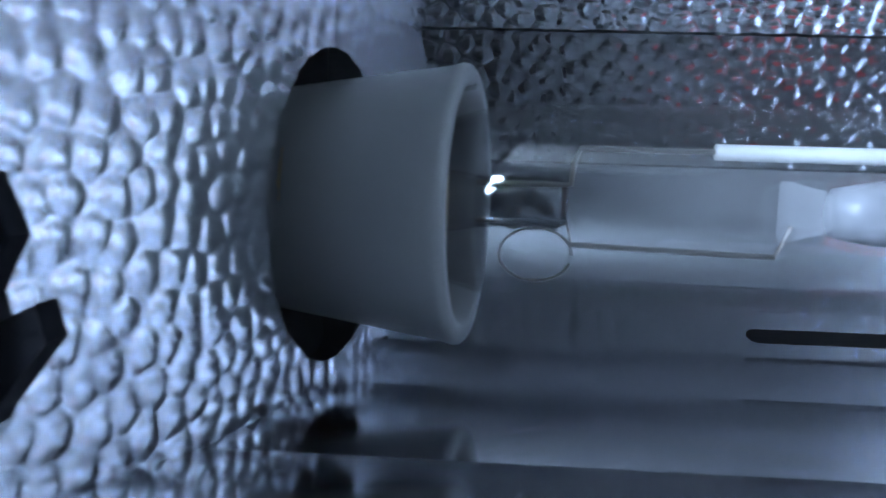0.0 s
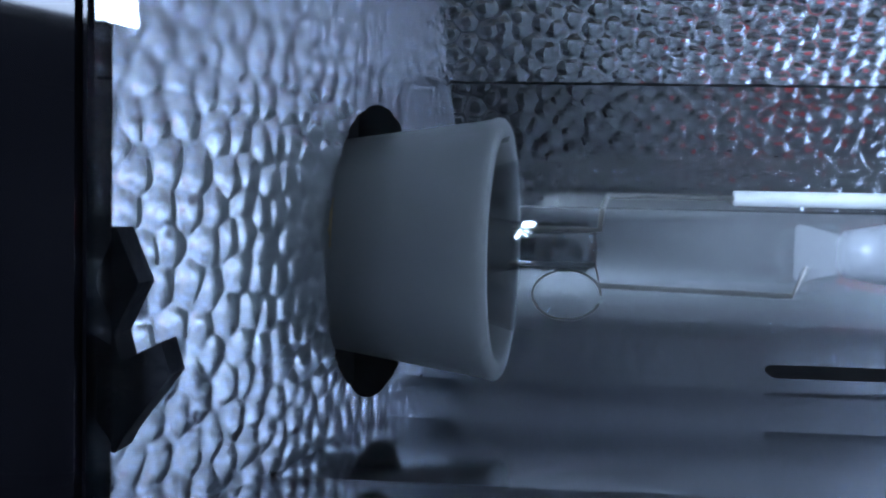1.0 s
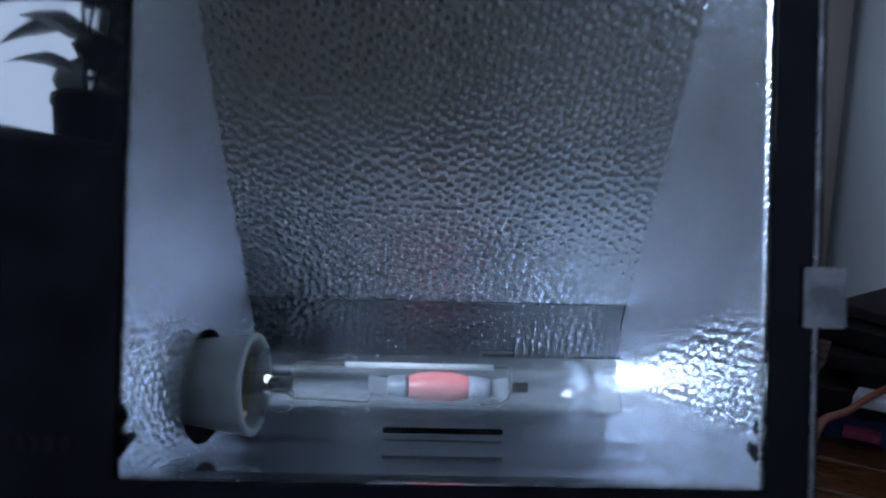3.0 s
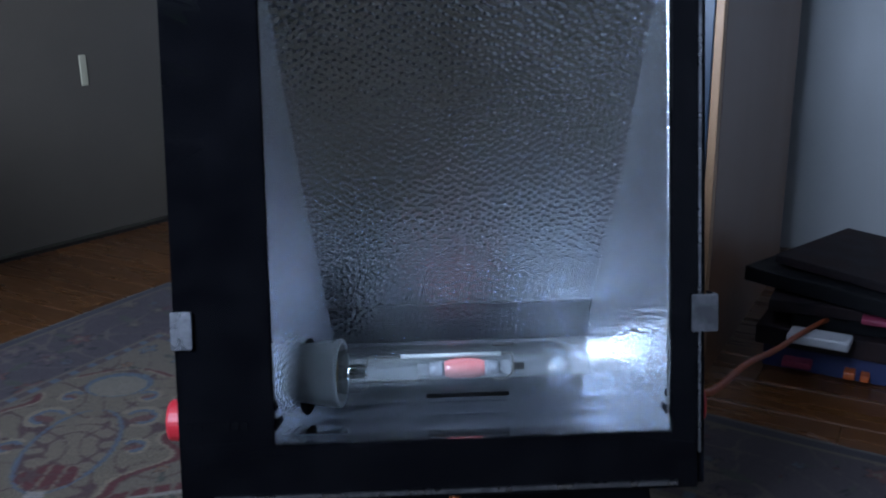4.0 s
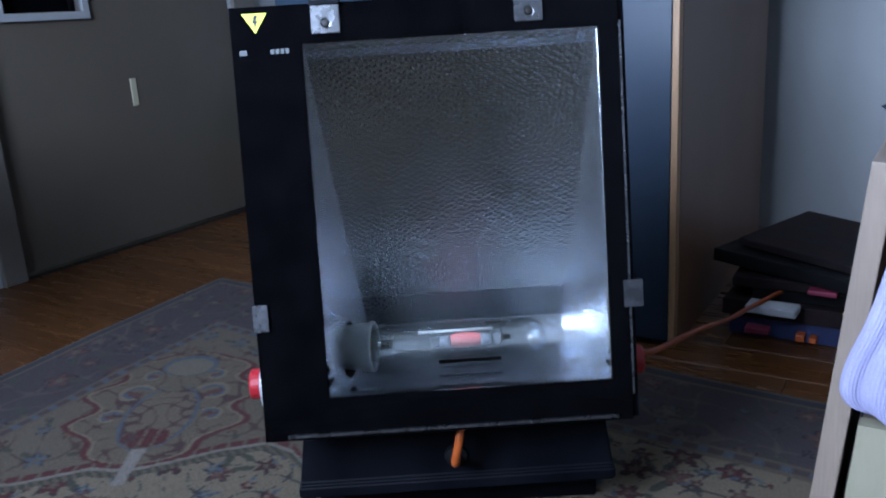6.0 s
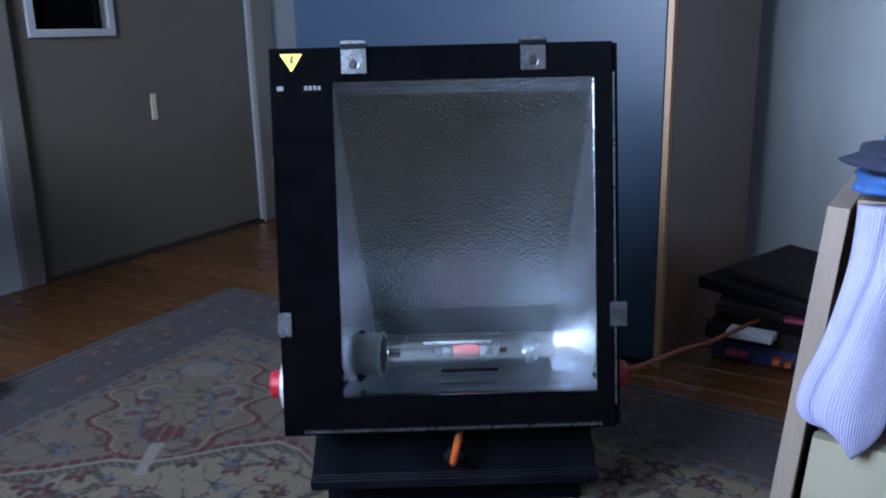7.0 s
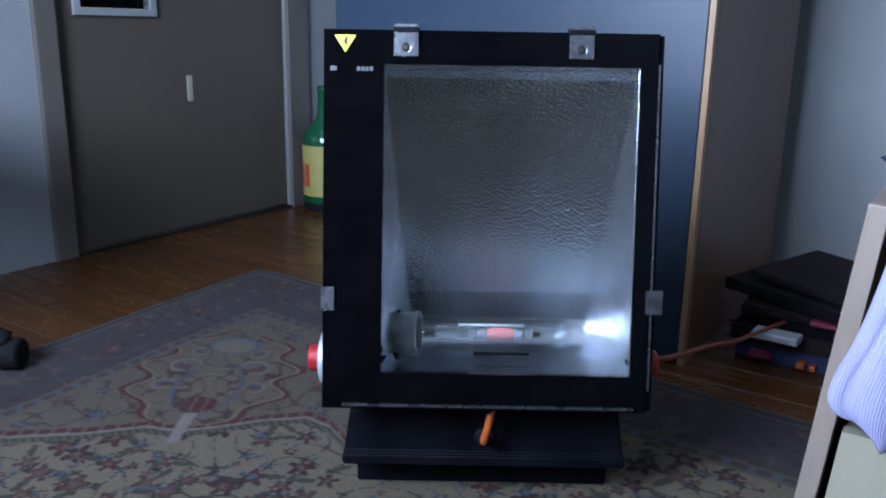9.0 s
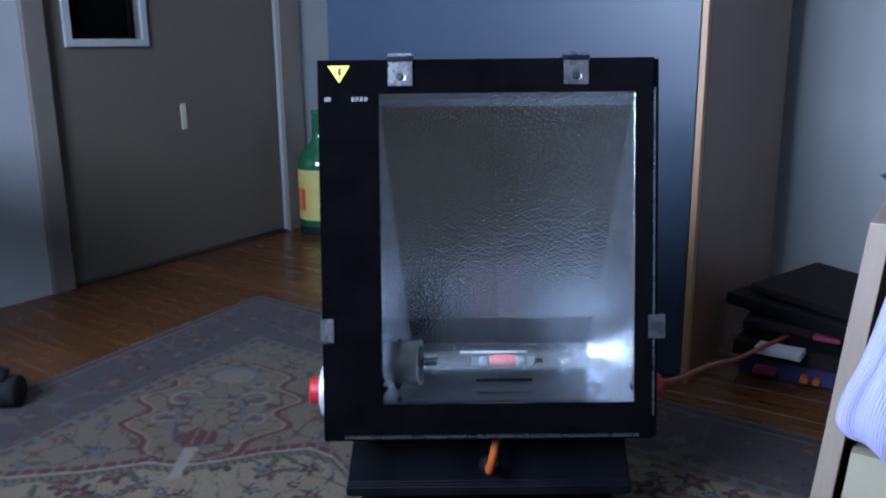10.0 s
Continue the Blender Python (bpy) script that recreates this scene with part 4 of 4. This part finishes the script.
def rug_colours(a, b):
    """The woven pattern: border, corner spandrel with a palmette, flowered field. a, b: metres from the rug's far corner."""
    col = np.empty(a.shape + (3,))

    def paint(mask, c):
        col[mask] = c

    def hashed(i, j, k):
        h = np.sin(i * 127.1 + j * 311.7 + k * 74.7) * 43758.5453
        return h - np.floor(h)

    def flowers(size, inside, petals, inner, k, radius, many=0.8):
        gi, gj = np.floor(a / size), np.floor(b / size)
        for di in (-1, 0, 1):
            for dj in (-1, 0, 1):
                ci, cj = gi + di, gj + dj
                x = (ci + 0.25 + 0.5 * hashed(ci, cj, k)) * size
                y = (cj + 0.25 + 0.5 * hashed(ci, cj, k + 1)) * size
                on = hashed(ci, cj, k + 2) < many
                dx, dy = a - x, b - y
                r, t = np.hypot(dx, dy), np.arctan2(dy, dx) + 6 * hashed(ci, cj, k + 3)
                rad = radius * (0.7 + 0.6 * hashed(ci, cj, k + 4)) * (0.72 + 0.28 * np.cos(5 * t))
                which = hashed(ci, cj, k + 5)
                for n, c in enumerate(petals):
                    m = inside & on & (r < rad) & (which >= n / len(petals)) & (which < (n + 1) / len(petals))
                    paint(m & (r > rad * 0.84), NIGHT)
                    paint(m & (r <= rad * 0.84), c)
                paint(inside & on & (r < rad * 0.36), inner)
                # a leaf beside each flower
                la = 6.28 * hashed(ci, cj, k + 6)
                lx, ly = dx - 1.5 * radius * np.cos(la), dy - 1.5 * radius * np.sin(la)
                p, q = lx * np.cos(la) + ly * np.sin(la), -lx * np.sin(la) + ly * np.cos(la)
                paint(inside & on & ((p / (0.8 * radius)) ** 2 + (q / (0.28 * radius)) ** 2 < 1), (0.16, 0.17, 0.13) if k % 2 else SLATE)

    def vines(inside, f, width, c):
        w = np.sin(a * f + 2.2 * np.sin(b * f * 0.7)) + np.sin(b * f * 1.1 + 2.0 * np.sin(a * f * 0.6 + 1))
        paint(inside & (np.abs(w) < width), c)

    every = np.ones(a.shape, bool)
    paint(every, CREAM)
    vines(every, 62, 0.09, (0.12, 0.11, 0.10))
    flowers(0.058, every, (RUST, (0.16, 0.035, 0.04), ROSE), SAND, 3, 0.021, 0.85)
    flowers(0.041, every, (RUST, ROSE, SLATE), CREAM, 14, 0.010, 0.6)
    # spandrel in the corner, about its diagonal
    pa, pb = a - 0.49, b - 0.66
    s, w = -0.528 * pa - 0.849 * pb, 0.849 * pa - 0.528 * pb
    edge = np.interp(w, (-0.9, -0.6, -0.45, -0.27, -0.145, -0.056, 0.0, 0.06, 0.13, 0.2, 0.24, 0.28, 0.36, 0.5, 0.7), (-0.2, -0.09, -0.05, -0.043, -0.02, 0.008, 0.0, 0.018, 0.045, 0.060, 0.035, -0.025, -0.06, -0.05, -0.1))
    near = (a < 1.0) & (b < 1.25)
    e = s - edge
    span = near & (e > 0)
    paint(near & (e > -0.020) & (e < -0.004), SAND)
    paint(near & (e > -0.020) & (e < -0.006) & (np.sin(w * 420 + s * 300) > 0.1), (0.13, 0.15, 0.11))
    paint(near & (e > -0.004) & (e < 0.003), (0.42, 0.40, 0.36))
    paint(span & (e > 0.003), (0.30, 0.26, 0.205))
    paint(span & (e > 0.003) & (e < 0.017) & (np.sin(w * 260 + 2 * s) > -0.75), RUST)
    inner = span & (e > 0.024)
    vines(inner, 48, 0.10, (0.2, 0.13, 0.10))
    flowers(0.075, inner, (ROSE, SLATE, (0.33, 0.2, 0.11)), SAND, 23, 0.017, 0.7)
    # palmette
    m = np.abs(w)
    scallop = 0.135 * np.sqrt(np.clip(1 - ((s - 0.20) / 0.185) ** 2, 0, 1)) * (1 + 0.16 * np.sin(s * 62))
    body = near & (m < scallop)
    paint(near & (m < scallop + 0.012) & (s > 0.02) & (s < 0.385), RUST)
    paint(body, (0.31, 0.265, 0.20))
    paint(body & (m > scallop - 0.006), CREAM)
    vines(body & (m < scallop - 0.01), 75, 0.16, (0.19, 0.11, 0.10))
    paint(near & (np.hypot(w, (s - 0.33) * 1.3) < 0.052), SLATE)
    paint(near & (np.hypot(w, (s - 0.325) * 1.3) < 0.044), (0.36, 0.33, 0.27))
    for side in (-1, 1):
        for cx, cs, rad, cut in ((0.070, 0.225, 0.034, 0.5), (0.058, 0.290, 0.022, -0.4), (0.085, 0.150, 0.022, 0.2)):
            x, y = side * w - cx, s - cs
            r, th = np.hypot(x, y), np.arctan2(y, x)
            paint(near & (np.abs(r - rad * (0.72 + 0.1 * th)) < 0.004) & (th > -2.6 + cut) & (th < 2.2 + cut), CREAM)
            paint(near & (np.abs(r - rad * (0.50 + 0.1 * th)) < 0.0035) & (th > -2.2 + cut) & (th < 2.6), SLATE)
            paint(near & ((x / rad / 0.5) ** 2 + ((y - 0.3 * x) / rad / 0.22) ** 2 < 1), ROSE)
    drop = near & (m < 0.055 * np.sqrt(np.clip(1 - ((s - 0.145) / 0.085) ** 2, 0, 1)))
    paint(near & (np.abs(m - 0.058 * np.sqrt(np.clip(1 - ((s - 0.15) / 0.10) ** 2, 0, 1))) < 0.003) & (s > 0.05) & (s < 0.25), SLATE)
    paint(drop, (0.33, 0.28, 0.215))
    paint(near & (np.hypot(w, (s - 0.085) * 1.5) < 0.040) & (np.sin(w * 300) > -0.8), RUST)
    vines(drop, 110, 0.3, (0.2, 0.12, 0.11))
    paint(near & (m < 0.009 + 0.05 * np.abs(s + 0.01)) & (s > -0.035) & (s < 0.055), (0.46, 0.43, 0.40))
    # border along both edges
    d = np.minimum(a, b)
    along = np.where(a < b, b, a)
    bord = d < 0.235
    paint(bord, PLUM)
    vines(bord, 44, 0.12, (0.25, 0.21, 0.19))
    flowers(0.085, bord, (ROSE, (0.23, 0.17, 0.18), (0.25, 0.2, 0.16)), (0.3, 0.26, 0.22), 41, 0.026, 0.8)
    flowers(0.05, bord, (NIGHT, RUST, SLATE), PLUM, 57, 0.009, 0.5)
    for lo, hi, c in ((0.0, 0.012, (0.30, 0.28, 0.26)), (0.012, 0.03, (0.12, 0.11, 0.13)), (0.03, 0.036, SAND), (0.205, 0.211, SAND), (0.211, 0.226, (0.19, 0.14, 0.14)), (0.226, 0.235, SAND)):
        paint(bord & (d >= lo) & (d < hi), c)
    paint(bord & (d > 0.211) & (d < 0.226) & (np.sin(along * 180) > 0.3), SLATE)
    return col


fine_a, fine_b = np.arange(0, 1.5, 0.0034), np.arange(0, 1.12, 0.0034)
ga = np.concatenate([fine_a, np.arange(1.5, 2.28, 0.07)])
gb = np.concatenate([fine_b, np.arange(1.12, 1.9, 0.07)])
A, B = np.meshgrid(ga, gb, indexing="ij")
na, nb = A.shape
cols = 0.40 * rug_colours(A, B) ** 1.5 * np.array((1.03, 0.97, 0.92))
px = RUG_C.x + RUG_1.x * A + RUG_2.x * B
py = RUG_C.y + RUG_1.y * A + RUG_2.y * B
pz = 0.006 + 0.0016 * np.sin(A * 9 + 2 * np.sin(B * 7)) * np.exp(-((np.minimum(A, B)) / 0.35) ** 2)
pz = np.where((A < 0.004) | (B < 0.004), 0.0006, pz)
verts = np.stack([px, py, pz], -1).reshape(-1, 3)
idx = np.arange(na * nb).reshape(na, nb)
faces = np.stack([idx[:-1, :-1], idx[1:, :-1], idx[1:, 1:], idx[:-1, 1:]], -1).reshape(-1, 4)
me = bpy.data.meshes.new("rug")
me.from_pydata(verts.tolist(), [], faces[:, ::-1].tolist())
attr = me.color_attributes.new("weave", "FLOAT_COLOR", "POINT")
attr.data.foreach_set("color", np.concatenate([cols.reshape(-1, 3), np.ones((na * nb, 1))], 1).ravel().astype(np.float32))
M_RUG = material("woven_rug", (0.3, 0.3, 0.3), 0.95, fine_scale=900, bump=0.002)
nt = M_RUG.node_tree
at = nt.nodes.new("ShaderNodeAttribute")
at.attribute_name = "weave"
yarn = nt.nodes.new("ShaderNodeTexNoise")
yarn.inputs["Scale"].default_value, yarn.inputs["Detail"].default_value = 420, 2
tcr = nt.nodes.new("ShaderNodeTexCoord")
nt.links.new(tcr.outputs["Object"], yarn.inputs[0])
yr = nt.nodes.new("ShaderNodeMapRange")
yr.inputs[1].default_value, yr.inputs[2].default_value, yr.inputs[3].default_value, yr.inputs[4].default_value = 0.3, 0.7, 0.65, 1.15
nt.links.new(yarn.outputs[0], yr.inputs[0])
ym = nt.nodes.new("ShaderNodeMix")
ym.data_type, ym.blend_type = "RGBA", "MULTIPLY"
ym.inputs[0].default_value = 1.0
nt.links.new(at.outputs["Color"], ym.inputs[6])
nt.links.new(yr.outputs[0], ym.inputs[7])
nt.links.new(ym.outputs[2], nt.nodes["Principled BSDF"].inputs["Base Color"])
me.materials.append(M_RUG)
rug = new("rug", me)
rug.matrix_world = ROOM
tagged(rug, "patterned oriental wool rug in beige, rust and slate", "rug")

# ---- floorboards ----
M_BOARD = material("oak_board", (0.078, 0.029, 0.0085), 0.3, color2=(0.064, 0.0235, 0.007), scale=4, fine=0.2, fine_scale=45, stretch=(0.8, 10, 1), wear=0.08)
nt = M_BOARD.node_tree
oi = nt.nodes.new("ShaderNodeObjectInfo")
br = nt.nodes.new("ShaderNodeMapRange")
br.inputs[3].default_value, br.inputs[4].default_value = 0.75, 1.2
nt.links.new(oi.outputs["Random"], br.inputs[0])
bx = nt.nodes.new("ShaderNodeMix")
bx.data_type, bx.blend_type = "RGBA", "MULTIPLY"
bx.inputs[0].default_value = 1.0
src = nt.nodes["Principled BSDF"].inputs["Base Color"].links[0].from_socket
nt.links.new(src, bx.inputs[6])
nt.links.new(br.outputs[0], bx.inputs[7])
nt.links.new(bx.outputs[2], nt.nodes["Principled BSDF"].inputs["Base Color"])
floor = bpy.data.objects["floor"]
BW, BL = 0.09, 0.94
bm = bm_box(0, BL - 0.0009, 0, BW - 0.0009, -0.0058, 0.0, 0.0008, 1)
board = bpy.data.meshes.new("floorboard")
bm.to_mesh(board)
bm.free()
board.materials.append(M_BOARD)
for j in range(int((U_FAR - U_WIN) / BW)):
    for i in range(4):
        x = V_DOOR - 0.02 + (i - (0.5 if j % 2 else 0.13 * (j % 3))) * BL
        x0, x1 = max(x, V_DOOR - 0.05), min(x + BL, V_RIGHT + 0.02)
        if x1 - x0 < 0.02:
            continue
        ob = new("floorboard", board)
        ob.parent = floor
        ob.location = (x0, U_FAR - (j + 1) * BW, -0.0004)
        ob.scale.x = (x1 - x0) / BL
